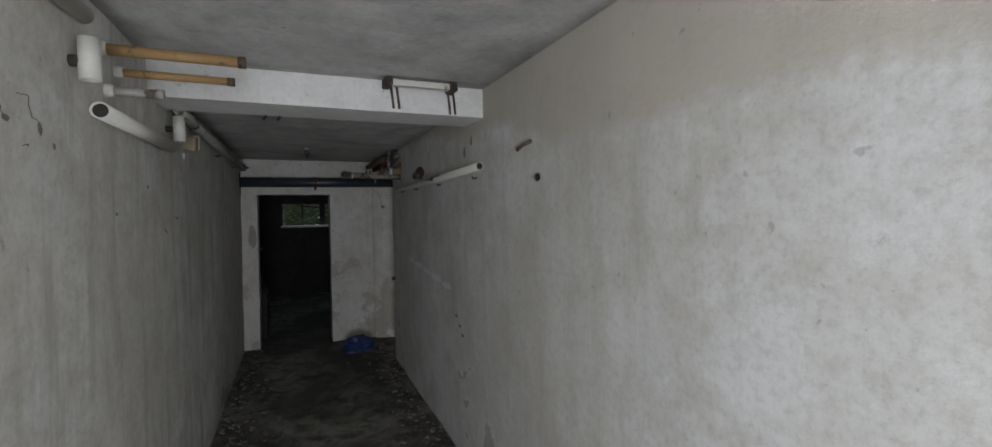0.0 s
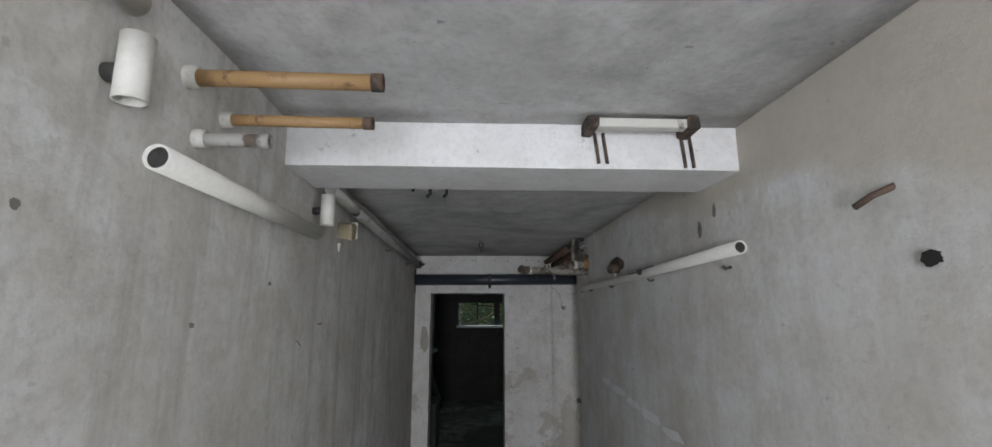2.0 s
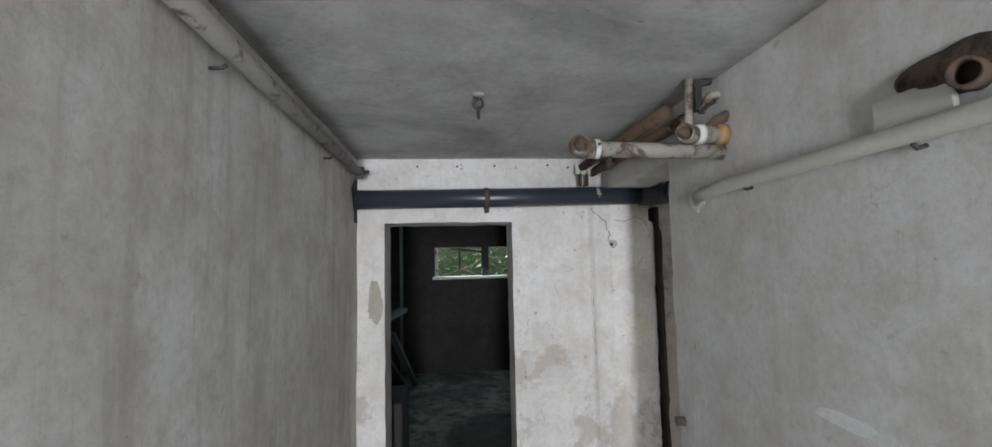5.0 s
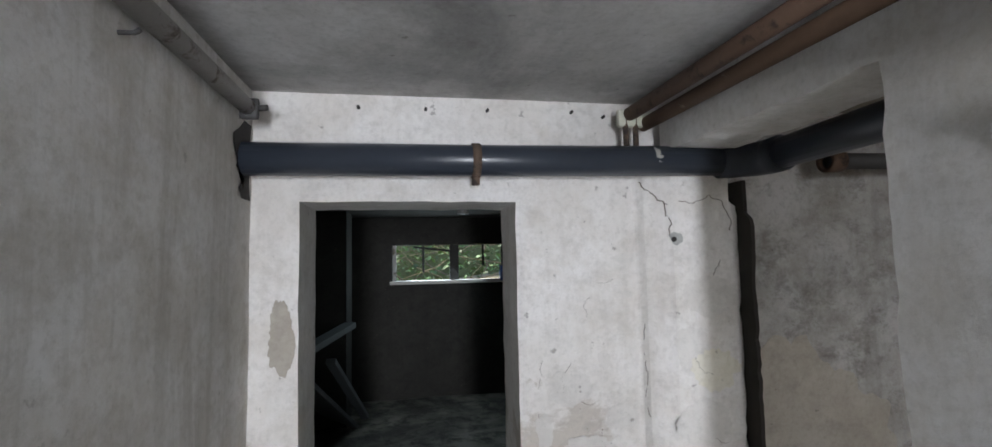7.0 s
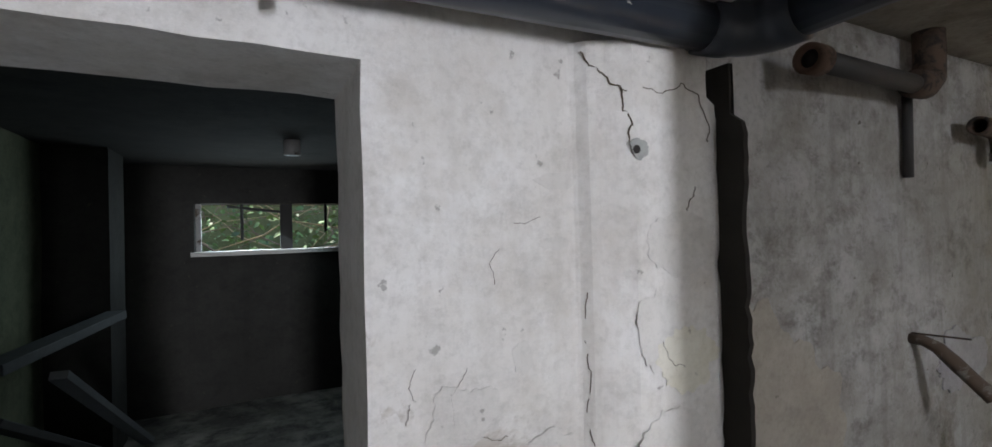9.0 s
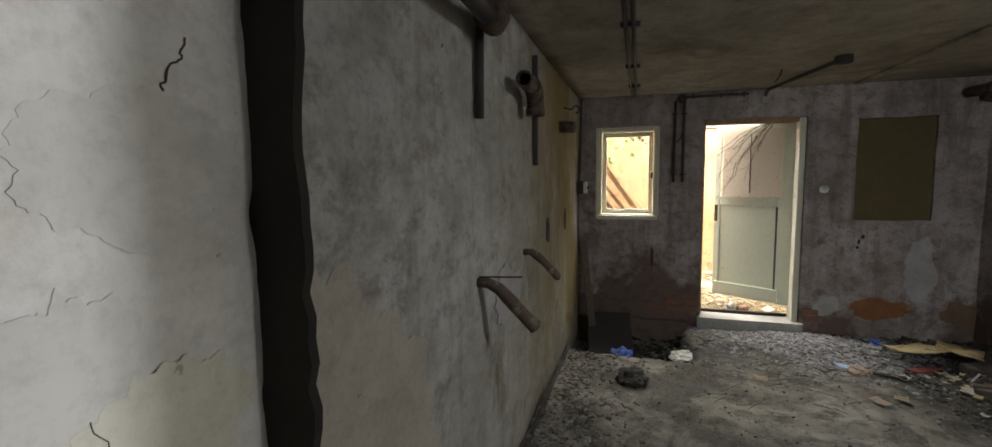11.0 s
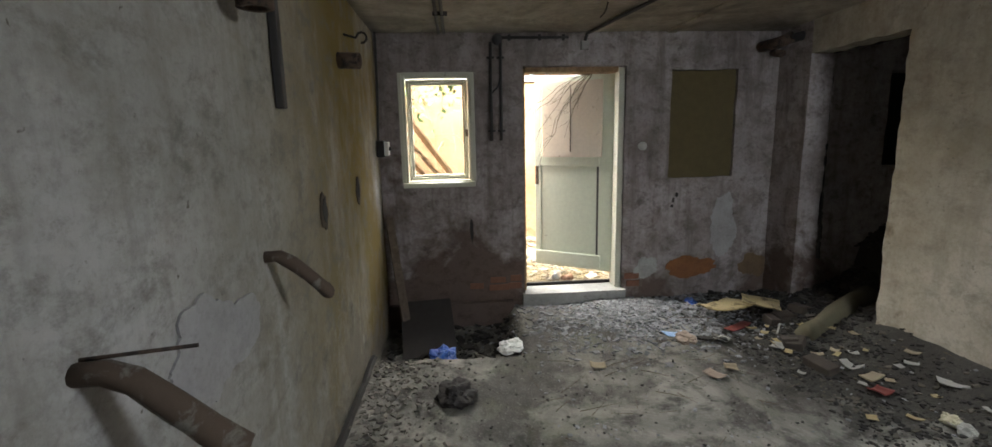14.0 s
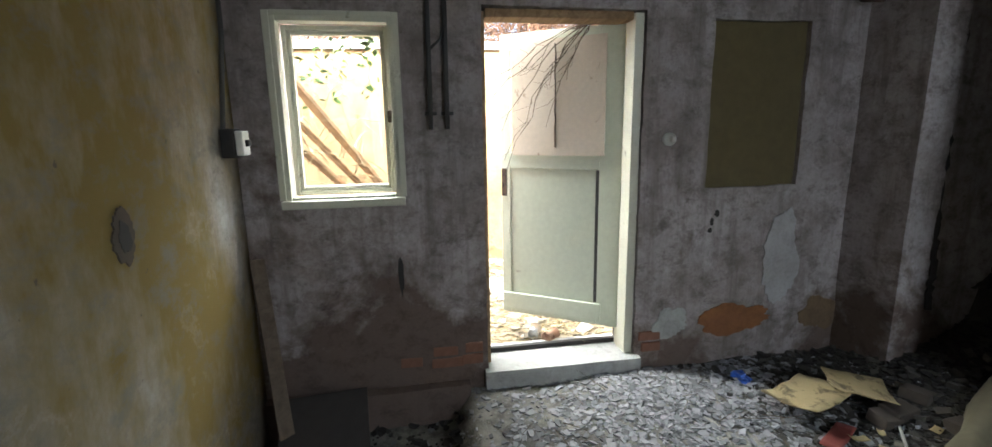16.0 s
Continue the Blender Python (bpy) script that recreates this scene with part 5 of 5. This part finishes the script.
for x0, x1, y0, y1 in ((-1.4, -0.82, -3.2, 6.2), (2.41, 8.1, 8.41, 10.05), (2.41, 5.88, 6.41, 8.41), (1.18, 3.79, -3.2, 1.79), (-0.82, 1.18, -3.2, -2.21), (3.79, 8.1, -3.2, -0.81), (6.33, 8.1, -0.81, 0.99), (-1.4, -1.16, 6.2, 10.05)):
    gf.append(tuple(range(len(gv), len(gv) + 4)))
    gv += [(x0, y0, 1.15), (x1, y0, 1.15), (x1, y1, 1.15), (x0, y1, 1.15)]
me.from_pydata(gv, [], gf + [(4 * j + i, 4 * j + i + 1, 4 * j + i + 5, 4 * j + i + 4) for j in range(3) for i in range(3) if (i, j) != (1, 1)])
me.materials.append(plain("wild_ground", (0.13, 0.11, 0.06), 0.95, 0.5, 0.6))
tagged(new("ground", me), "dry overgrown ground around the building", "ground", kind="structure")
structure("pavement_yard", sheet(RE + 0.30, YW + 0.05, 1.2, 8.2, 0.06, lambda x, y: 0.075 + 0.05 * noise.noise(Vector((x * 2.3, y * 2.3, 3))) + 0.02 * noise.noise(Vector((x * 9, y * 9, 3))) + 0.12 * max(0.0, x - 7.0)), plain("yard_earth", (0.27, 0.225, 0.165), 0.95, 0.45, 7), "earth and straw covered yard floor", True)
structure("wall_yard", slab("x", YW, YW + 0.2, 1.0, 8.4, -0.2, YT, (), 0.1, 0.025), M_OUT, "sandy rendered retaining wall of the yard", True)
structure("trim_coping", slab("x", YW - 0.03, YW + 0.24, 1.0, 8.4, YT + 0.002, YT + 0.07, (), 0.09, 0.012), M_CONC, "weathered coping on the retaining wall")
structure("wall_yard_north", slab("y", 8.2, 8.4, RE + 0.3, YW, -0.2, YT), M_OUT, "rendered end wall of the yard")
structure("wall_yard_south", slab("y", 1.0, 1.2, RE + 0.44, YW, -0.2, YT), M_OUT, "rendered end wall of the yard")
structure("wall_roof_edge", slab("x", RE + 0.001, RE + 0.30, 2.06, 6.4, 2.602, 3.1), M_OUT, "rendered wall above the openings")

strands("dry_vines", 4200, lambda r: (r.uniform(8.0, 8.9), r.uniform(2.2, 7.6), YT + 0.05 + 0.5 * r.random()), (0.25, 0.8), 0.006, plain("dry_vine", (0.24, 0.13, 0.075), 0.9, 0.35, 20, True), "tangled dry reddish vines on the retaining wall", 3, 0.5, "vines")
strands("straw", 2600, lambda r: (lambda x, y: (x, y, 0.085 + 0.12 * max(0.0, x - 7.0)))(r.uniform(6.2, 7.8), r.uniform(3.7, 5.4)), (0.06, 0.26), 0.003, M_STRAW, "dry straw littering the yard floor", 4, 0.15, "straw", True)
rubble("yard_rubble", 260, lambda r: (lambda x, y: (x, y, 0.08 + 0.12 * max(0.0, x - 7.0)))(r.uniform(6.25, 7.8), r.uniform(3.7, 5.3)), (0.015, 0.09), plain("yard_stones", (0.46, 0.40, 0.32), 0.9, 0.3, 20, True), "pale stones and plaster bits in the yard", 5)


def vine():
    v = thing("hanging_vine", "bare dark twigs hanging into the doorway", "vine", (6.10, 4.2, 2.08))
    rnd = random.Random(8)
    ends = [(4.80, 1.52), (4.72, 1.35), (4.62, 1.28), (4.78, 1.66), (4.45, 1.62), (4.40, 1.45), (4.32, 1.75), (4.55, 1.75), (4.66, 1.10)]
    for ey, ez in ends:
        pts = []
        for i in range(10):
            t = i / 9
            y = 4.14 + (ey - 4.14) * t ** 0.9
            q = Vector((6.03 + 0.685 * (y - 4.0) - 0.05 - 0.05 * rnd.random(), y, 2.07 + (ez - 2.07) * t ** 1.4))
            pts.append(q + 0.022 * Vector((0, rnd.uniform(-1, 1), rnd.uniform(-1, 1))))
        piece(v, "twig", tube(pts, 0.0045, 0, 5, None, 0.0015), M_TWIG)
        for s in (4, 6, 7):
            a = pts[s]
            piece(v, "side_twig", tube([a, a + Vector((0.01, rnd.uniform(0, 0.08), -0.05)), a + Vector((0, rnd.uniform(0.02, 0.14), -0.12 * rnd.random()))], 0.0022, 0, 4, None, 0.001), M_TWIG)
    return v


vine()


def climber():
    """Green creeper and roots outside the window."""
    c = thing("creeper", "leafy creeper with pale roots on the yard wall", "creeper", (7.6, 5.8, 2.0))
    rnd = random.Random(12)
    for k in range(9):
        y = rnd.uniform(5.4, 7.2)
        pts = [(7.75 + rnd.uniform(-0.12, 0.1), y + rnd.uniform(-0.12, 0.12) + 0.04 * i, 2.25 - 0.16 * i) for i in range(9)]
        piece(c, "root", tube(pts, 0.006, 0, 5, None, 0.002), M_STRAW)
    b = leaf_mesh("leaf_cluster", 260, lambda r: (7.65 + r.uniform(-0.15, 0.15), 5.9 + r.gauss(0.2, 0.5), 1.98 + r.gauss(0, 0.16)), (0.02, 0.05), 13)
    piece(c, "leaves", b, M_LEAF, "", False)
    b = leaf_mesh("hanging_leaves", 110, lambda r: (6.36 + r.gauss(0, 0.05), 5.47 + r.gauss(0, 0.08), 2.08 + r.gauss(0, 0.10)), (0.02, 0.045), 14)
    piece(c, "leaves", b, M_LEAF, "", False)


climber()
for i, (fx, fy, tx, ty, w, zt) in enumerate(((7.35, 4.82, 6.42, 6.02, 0.10, 1.93), (7.28, 4.86, 6.50, 6.12, 0.07, 1.78), (7.45, 4.95, 6.55, 6.25, 0.12, 1.72), (7.2, 5.1, 6.60, 6.40, 0.06, 1.50))):
    a, b2 = Vector((fx, fy, 0.14)), Vector((tx, ty, zt))
    way = (b2 - a)
    bm = boxed(0, -w / 2, -0.012, way.length, w / 2, 0.012, 0.003)
    turn = way.to_track_quat("X", "Z").to_matrix().to_4x4()
    bmesh.ops.transform(bm, matrix=Matrix.Translation((0, 0, 0)) @ turn, verts=bm.verts)
    ob = link("plank", bm, M_PLANK)
    ob.location = a
    tagged(ob, "weathered plank leaning in the yard", "plank", "leaning planks")
strands("dry_stems", 60, lambda r: (r.uniform(6.5, 6.9), r.uniform(5.2, 6.0), r.uniform(0.9, 1.5)), (0.2, 0.6), 0.004, M_STRAW, "pale dry stems among the planks", 21, 0.3, "stems")


def can(at, turn, mat, lab):
    c = tagged(empty("tin_can"), lab, "can", "cans on the sill")
    part("body", tube([(0, -0.055, 0), (0, 0.055, 0)], 0.034, 0.031), mat, c, "", True)
    for y in (-0.055, 0.05):
        part("rim", tube([(0, y, 0), (0, y + 0.005, 0)], 0.0355, 0.031), mat, c, "", True)
    part("lid", tube([(0, 0.046, 0), (0, 0.049, 0)], 0.031), mat, c, "", True)
    c.matrix_world = pose(*at, 0, 0, turn)


can((6.28, 4.47, 0.128), 65, M_TIN, "dented silver tin can lying in straw")
can((6.20, 4.38, 0.128), 38, painted("rusty_can", (0.45, 0.27, 0.18), (0.20, 0.10, 0.06), 0.4, 0.7, 0.3, 25), "rusty brown tin can lying in straw")

# thicket outside the back window
structure("wall_mossy_bank", slab("y", 12.6, 12.8, -4.0, 5.0, -0.2, 3.2, (), 0.3, 0.05), plaster("mossy_bank", (0.11, 0.125, 0.05), (0.07, 0.075, 0.03), (0.08, 0.07, 0.04), 0.3, 0.4), "mossy olive bank behind the thicket", True)
th = thing("thicket", "green leafy thicket behind the low window", "bush", (0.4, 11.0, 1.2))
rnd = random.Random(31)
for k in range(16):
    x, y = rnd.uniform(-0.9, 1.9), rnd.uniform(10.3, 11.4)
    piece(th, "branch", tube([(x + 0.15 * i * rnd.uniform(-1, 1), y + 0.05 * i, 1.12 + 0.16 * i) for i in range(8)], 0.012, 0, 6, None, 0.004), M_STRAW if k % 2 else M_TWIG)
piece(th, "crown", leaf_mesh("crown", 3000, lambda r: (r.uniform(-1.6, 2.6), 10.5 + 1.6 * r.random() + 0.2, 1.15 + 2.0 * r.random()), (0.02, 0.06), 32), M_LEAF, "", False)
piece(th, "backing", leaf_mesh("backing", 5000, lambda r: (r.uniform(-3.5, 4.5), 12.6 + 0.6 * r.random(), 1.0 + 3.2 * r.random()), (0.08, 0.16), 33), M_LEAF, "", False)

# ---- rubbish and rubble in the room ----
def on_floor(r, x0, x1, y0, y1):
    x, y = r.uniform(x0, x1), r.uniform(y0, y1)
    return x, y, ground_height(x, y)


def heap(r, cx, cy, sx, sy):
    x, y = min(5.84, r.gauss(cx, sx)), r.gauss(cy, sy)
    return x, y, ground_height(x, y)


rubble("plaster_chips", 6500, lambda r: heap(r, 5.42, 3.95, 0.30, 0.50), (0.004, 0.040), M_CHIP, "pale plaster chips strewn before the door sill", 41, 0.35)
rubble("plaster_chips", 500, lambda r: on_floor(r, 3.6, 5.6, 2.6, 5.0), (0.004, 0.022), M_CHIP, "scattered pale plaster crumbs on the floor", 42, 0.4)
rubble("dark_rubble", 5000, lambda r: heap(r, 5.42, 2.50, 0.34, 0.45), (0.004, 0.034), M_DCHIP, "dark heap of rubble by the side opening", 43, 0.5)
rubble("dark_rubble", 700, lambda r: heap(r, 5.40, 2.50, 0.36, 0.42), (0.012, 0.058), plain("earth_clods", (0.07, 0.062, 0.052), 0.95, 0.4, 20, True), "earth clods and stones on the dark heap", 49, 0.6)
rubble("dark_rubble", 1400, lambda r: on_floor(r, 2.6, 5.0, 2.2, 5.9), (0.004, 0.016), M_DCHIP, "dark grit scattered over the floor", 44, 0.5)
rubble("dark_rubble", 2200, lambda r: on_floor(r, 3.2, 5.2, 2.66, 3.5), (0.004, 0.026), M_DCHIP, "dark grit and crumbs by the south wall", 51, 0.5)
rubble("wall_crumbs", 420, lambda r: on_floor(r, 3.2, 5.0, 2.66, 3.4), (0.006, 0.032), plain("brown_crumbs", (0.13, 0.115, 0.09), 0.95, 0.4, 20, True), "brown plaster crumbs by the south wall", 52, 0.5)
rubble("wall_crumbs", 1500, lambda r: (lambda x: (x, 6.03 - abs(r.gauss(0, 0.22)), ground_height(x, 5.9)))(r.uniform(3.2, 5.1)), (0.004, 0.035), plain("earth_crumbs", (0.24, 0.22, 0.19), 0.95, 0.3, 20, True), "crumbled plaster along the mottled wall", 45, 0.6)
rubble("pit_earth", 500, lambda r: on_floor(r, 4.95, 5.84, 5.0, 6.0), (0.01, 0.06), M_DCHIP, "dark earth crumbs in the hollow", 46, 0.5)
rubble("corridor_grit", 1500, lambda r: (lambda x, y: (x, y, ground_height(x, y)))(r.choice((-1, 1)) * (0.75 - abs(r.gauss(0, 0.16))) + 0.18, r.uniform(1.5, 5.9)), (0.004, 0.03), plain("corridor_crumbs", (0.22, 0.20, 0.18), 0.95, 0.3, 20, True), "plaster grit along the corridor walls", 47, 0.5)
strands("floor_sticks", 90, lambda r: (lambda q: (q[0], q[1], q[2] + 0.012))(on_floor(r, 3.8, 5.7, 2.6, 5.0)), (0.06, 0.25), 0.0025, M_TWIG, "thin dry sticks on the floor", 48, 0.08, "sticks", True)


def scrap(name, at, size, turn, mat, label, category, thick=0.003, curl=0.02, tilt=0.0, group=""):
    """A bent sheet of card, paper or plastic that lies on the floor."""
    w, d = size
    bm = bmesh.new()
    bmesh.ops.create_grid(bm, x_segments=7, y_segments=5, size=0.5, matrix=Matrix.Diagonal((w, d, 1, 1)))
    s = Vector((at[0] * 7, at[1] * 7, 0))
    for v in bm.verts:
        u = v.co.x / w * 2
        v.co.z = curl * (0.6 * u * u + 0.8 * noise.noise(Vector((v.co.x * 9, v.co.y * 9, 0)) + s)) + 0.01
        v.co.x += 0.04 * w * noise.noise(v.co * 14 + s)
        v.co.y += 0.04 * d * noise.noise(v.co * 17 + s)
    made = bmesh.ops.extrude_face_region(bm, geom=bm.faces[:])
    bmesh.ops.translate(bm, vec=(0, 0, thick), verts=[g for g in made["geom"] if isinstance(g, bmesh.types.BMVert)])
    bmesh.ops.recalc_face_normals(bm, faces=bm.faces)
    ob = link(name, bm, mat, smooth=True)
    ob.matrix_world = pose(at[0], at[1], (at[2] if len(at) > 2 else ground_height(*at[:2])) + 0.004, tilt, 0, turn)
    return tagged(ob, label, category, group)


def crumpled(name, at, size, mat, label, category, seed, squash=0.5):
    bm = bmesh.new()
    bmesh.ops.create_icosphere(bm, subdivisions=4, radius=1.0)
    s = Vector((seed * 3.1, seed * 1.7, 0))
    for v in bm.verts:
        k = 1 + 0.45 * noise.noise(v.co * 1.8 + s) + 0.28 * abs(noise.noise(v.co * 5.0 + s))
        v.co = Vector((v.co.x * size[0] * k, v.co.y * size[1] * k, max(-0.35, v.co.z) * size[2] * k))
    ob = link(name, bm, mat)
    ob.location = (at[0], at[1], (at[2] if len(at) > 2 else ground_height(*at[:2])) + 0.3 * size[2])
    return tagged(ob, label, category)


crumpled("blue_bag", (5.02, 5.56, -0.09), (0.14, 0.09, 0.06), M_BLUE, "crumpled blue plastic bag at the hollow's edge", "bag", 2)
crumpled("blue_bag", (0.62, 5.50), (0.15, 0.12, 0.10), plain("dark_blue_plastic", (0.02, 0.045, 0.16), 0.4, 0.3), "dark blue crumpled bag on the corridor floor", "bag", 5)
# Added white lump, its colour imitating a bright spot of sunlight.
crumpled("sun_patch_lump", (5.12, 5.05, -0.07), (0.10, 0.085, 0.045), plain("sun_patch_white", (0.80, 0.79, 0.76), 0.4, 0.1), "white lump standing in for a sunlit spot at the hollow's edge", "bag", 11)
M_TANPAPER = plain("tan_paper", (0.30, 0.23, 0.18), 0.9, 0.3)
crumpled("paper_bag", (4.94, 3.80), (0.085, 0.065, 0.035), M_TANPAPER, "dirty tan crumpled paper bag", "bag", 3)
crumpled("cloth_lump", (4.33, 5.46), (0.12, 0.10, 0.075), M_DARKWOOD, "dark crumpled cloth on the floor", "cloth", 6)
crumpled("white_cup", (3.69, 2.995), (0.035, 0.03, 0.035), M_WPAPER, "crushed white cup among rubbish", "cup", 7)
crumpled("white_cup", (3.78, 2.98), (0.04, 0.035, 0.035), plain("cream_plastic", (0.52, 0.48, 0.33), 0.6, 0.2), "crushed cream cup among rubbish", "cup", 8)
crumpled("blue_wrapper", (5.62, 3.42), (0.06, 0.04, 0.03), M_BLUE, "small blue wrapper by the wall", "wrapper", 9)
M_CARD = painted("soiled_card", (0.34, 0.27, 0.14), (0.15, 0.115, 0.06), 0.42, 0.9, 0.0, 9)
scrap("blue_sheet", (5.0, 3.855), (0.16, 0.09), 95, plain("pale_blue_plastic", (0.25, 0.38, 0.60), 0.5, 0.2), "pale blue plastic sheet", "plastic", curl=0.03)
scrap("carton", (5.28, 3.30, 0.10), (0.36, 0.27), 112, M_CARD, "flattened yellowed carton on the rubble", "carton", 0.006, 0.02, 6, "cartons")
scrap("carton", (5.28, 3.01, 0.11), (0.24, 0.28), 150, M_CARD, "torn yellowed carton on the rubble", "carton", 0.006, 0.02, -6, "cartons")
scrap("paper", (4.413, 3.867), (0.12, 0.08), 30, M_TANPAPER, "dirty pinkish paper sheet on the floor", "paper", 0.002, 0.02, 0, "papers")
scrap("paper", (4.459, 3.733), (0.10, 0.08), -20, M_PAPER, "yellowed paper sheet on the floor", "paper", 0.002, 0.02, 0, "papers")
scrap("packet", (5.06, 3.33), (0.24, 0.08), 120, M_RED, "torn red packet among the rubble", "packet", 0.004, 0.02)
scrap("packet", (4.89, 3.55), (0.09, 0.08), 120, M_WPAPER, "torn white packet among the rubble", "packet", 0.004, 0.02)
scrap("packet", (4.21, 3.015), (0.13, 0.07), 110, M_PAPER, "yellow packet on the floor", "packet", 0.008, 0.02)
scrap("packet", (4.08, 3.08), (0.10, 0.09), 110, M_RED, "red packet on the floor", "packet", 0.008, 0.02)
scrap("paper", (4.36, 3.01), (0.11, 0.07), 15, M_WPAPER, "dirty torn paper on the floor", "paper", 0.002, 0.03, 0, "papers")
scrap("paper", (3.97, 2.77), (0.13, 0.08), 50, M_WPAPER, "dirty torn paper on the floor", "paper", 0.002, 0.012, 0, "papers")
scrap("paper", (3.49, 3.24), (0.09, 0.06), 70, M_WPAPER, "dirty torn paper on the floor", "paper", 0.002, 0.012, 0, "papers")
scrap("paper", (4.72, 3.25), (0.10, 0.08), 130, M_WPAPER, "dirty torn paper on the floor", "paper", 0.002, 0.03, 0, "papers")
scrap("paper", (4.60, 4.55), (0.10, 0.07), 80, M_PAPER, "yellowed paper scrap on the floor", "paper", 0.002, 0.02, 0, "papers")
rnd = random.Random(91)
for i in range(26):
    x, y = rnd.uniform(3.6, 5.2), rnd.uniform(2.72, 3.35)
    kind = i % 4
    scrap(("paper", "wrapper", "paper", "card")[kind], (x, y), (rnd.uniform(0.03, 0.08), rnd.uniform(0.025, 0.05)), rnd.uniform(0, 180), (M_WPAPER, M_CARD, M_PAPER, M_CARD)[kind],
          ("small dirty white paper scrap on the floor", "soiled brown wrapper scrap on the floor", "small yellowed paper scrap on the floor", "soiled brown card scrap on the floor")[kind], ("paper", "wrapper", "paper", "card")[kind], 0.002, 0.012, 0, "small scraps")
# Thin dark disc added for a dark wet patch on the floor.
stain_bm = bmesh.new()
bmesh.ops.create_circle(stain_bm, cap_ends=True, segments=60, radius=1.0)
for v in stain_bm.verts:
    k = 1 + 0.15 * noise.noise(v.co * 1.7) + 0.06 * noise.noise(v.co * 6)
    v.co = Vector((v.co.x * 0.10 * k + 3.55, v.co.y * 0.26 * k + 4.22, 0.022))
ex = bmesh.ops.extrude_face_region(stain_bm, geom=stain_bm.faces[:])
bmesh.ops.translate(stain_bm, vec=(0, 0, 0.006), verts=[g for g in ex["geom"] if isinstance(g, bmesh.types.BMVert)])
bmesh.ops.recalc_face_normals(stain_bm, faces=stain_bm.faces)
single("floor_stain", stain_bm, M_DARKWOOD, "dark oval wet patch on the floor, built as a thin disc", "mat")
scrap("slate", (4.90, 3.62), (0.20, 0.05), 75, M_DCHIP, "dark broken slate among plaster chips", "slate", 0.01, 0.01)
scrap("bare_stick", (4.98, 3.06), (0.22, 0.012), -40, M_WPAPER, "pale thin stick on the rubble", "stick", 0.008, 0.01)
lg = tube([(x, y, ground_height(x, y) + 0.035) for x, y in ((4.80, 2.98), (4.88, 2.82), (4.97, 2.62), (5.06, 2.42), (5.14, 2.22))], 0.07, 0, 20)
for v in lg.verts:
    v.co += 0.035 * noise.noise_vector(v.co * 7) + 0.012 * noise.noise_vector(v.co * 22)
single("roll", lg, plain("mossy_felt", (0.12, 0.105, 0.065), 0.95, 0.4, 9), "mossy rolled felt lying on rubble", "roll", smooth=True)
rnd = random.Random(77)
for i in range(7):
    x, y = 4.2 + 1.2 * rnd.random(), 2.68 + 0.6 * rnd.random()
    bm = boxed(-0.11 * rnd.uniform(0.4, 1), -0.05, -0.03, 0.11 * rnd.uniform(0.4, 1), 0.05, 0.03, 0.008)
    for v in bm.verts:
        v.co += 0.006 * noise.noise_vector(v.co * 30 + Vector((i, 0, 0)))
    ob = link("broken_brick", bm, plain("dusty_brick", (0.06, 0.048, 0.038), 0.95, 0.35) if i == 0 else bpy.data.materials["dusty_brick"])
    ob.matrix_world = pose(x, y, ground_height(x, y) + 0.025, rnd.uniform(-12, 12), rnd.uniform(-12, 12), rnd.uniform(0, 180))
    tagged(ob, "dusty broken brick in the rubble", "brick", "broken bricks")

# the hollow by the window
single("dark_sheet", between((5.24, 5.66, -0.16), (5.76, 5.72, 0.115), 0.42, 0.012, 0.002), M_DARKWOOD, "dark board tilted in the hollow", "board")
single("leaning_plank", between((5.50, 5.84, -0.17), (5.83, 6.0, 0.84), 0.07, 0.022), wood("dark_plank", (0.07, 0.05, 0.035), (0.16, 0.12, 0.085)), "dark plank leaning against the exit wall", "plank")
structure("trim_plinth", slab("x", RE - 0.07, RE - 0.002, 4.95, 6.04, -0.3, 0.05, (), 0.06, 0.015), M_EXIT, "broken plinth in the hollow")
tagged(link("trim_floor_crack", crack([(1.9, 6.03, 0.03), (2.4, 6.01, 0.045), (3.2, 6.0, 0.045), (4.0, 6.02, 0.04), (4.9, 6.02, 0.02)], 0.022, jag=0.03), M_BLACK), "dark gap between floor and wall", "crack", kind="structure")

# bare bricks where the plaster has fallen off the exit wall
exit_wall = bpy.data.objects["wall_exit"]
bb = boxed(-0.010, -0.1, -0.03, 0.010, 0.1, 0.03, 0.008)
for v in bb.verts:
    v.co += 0.003 * noise.noise_vector(v.co * 60)
brick_mesh = bpy.data.meshes.new("brick")
bb.to_mesh(brick_mesh)
bb.free()
brick_mesh.materials.append(M_BRICK)
for y, z, s in ((3.86, 0.22, 0.7), (3.85, 0.15, 0.6), (4.92, 0.25, 0.5), (4.93, 0.18, 0.6), (5.08, 0.24, 0.7), (5.07, 0.17, 0.9), (5.27, 0.19, 0.6)):
    ob = new("brick", brick_mesh)
    ob.parent = exit_wall
    ob.matrix_local = Matrix.LocRotScale((RE - 0.004 + 0.005 * noise.noise(Vector((y * 9, z * 9, 0))), y, z), None, (1, s, 0.95))
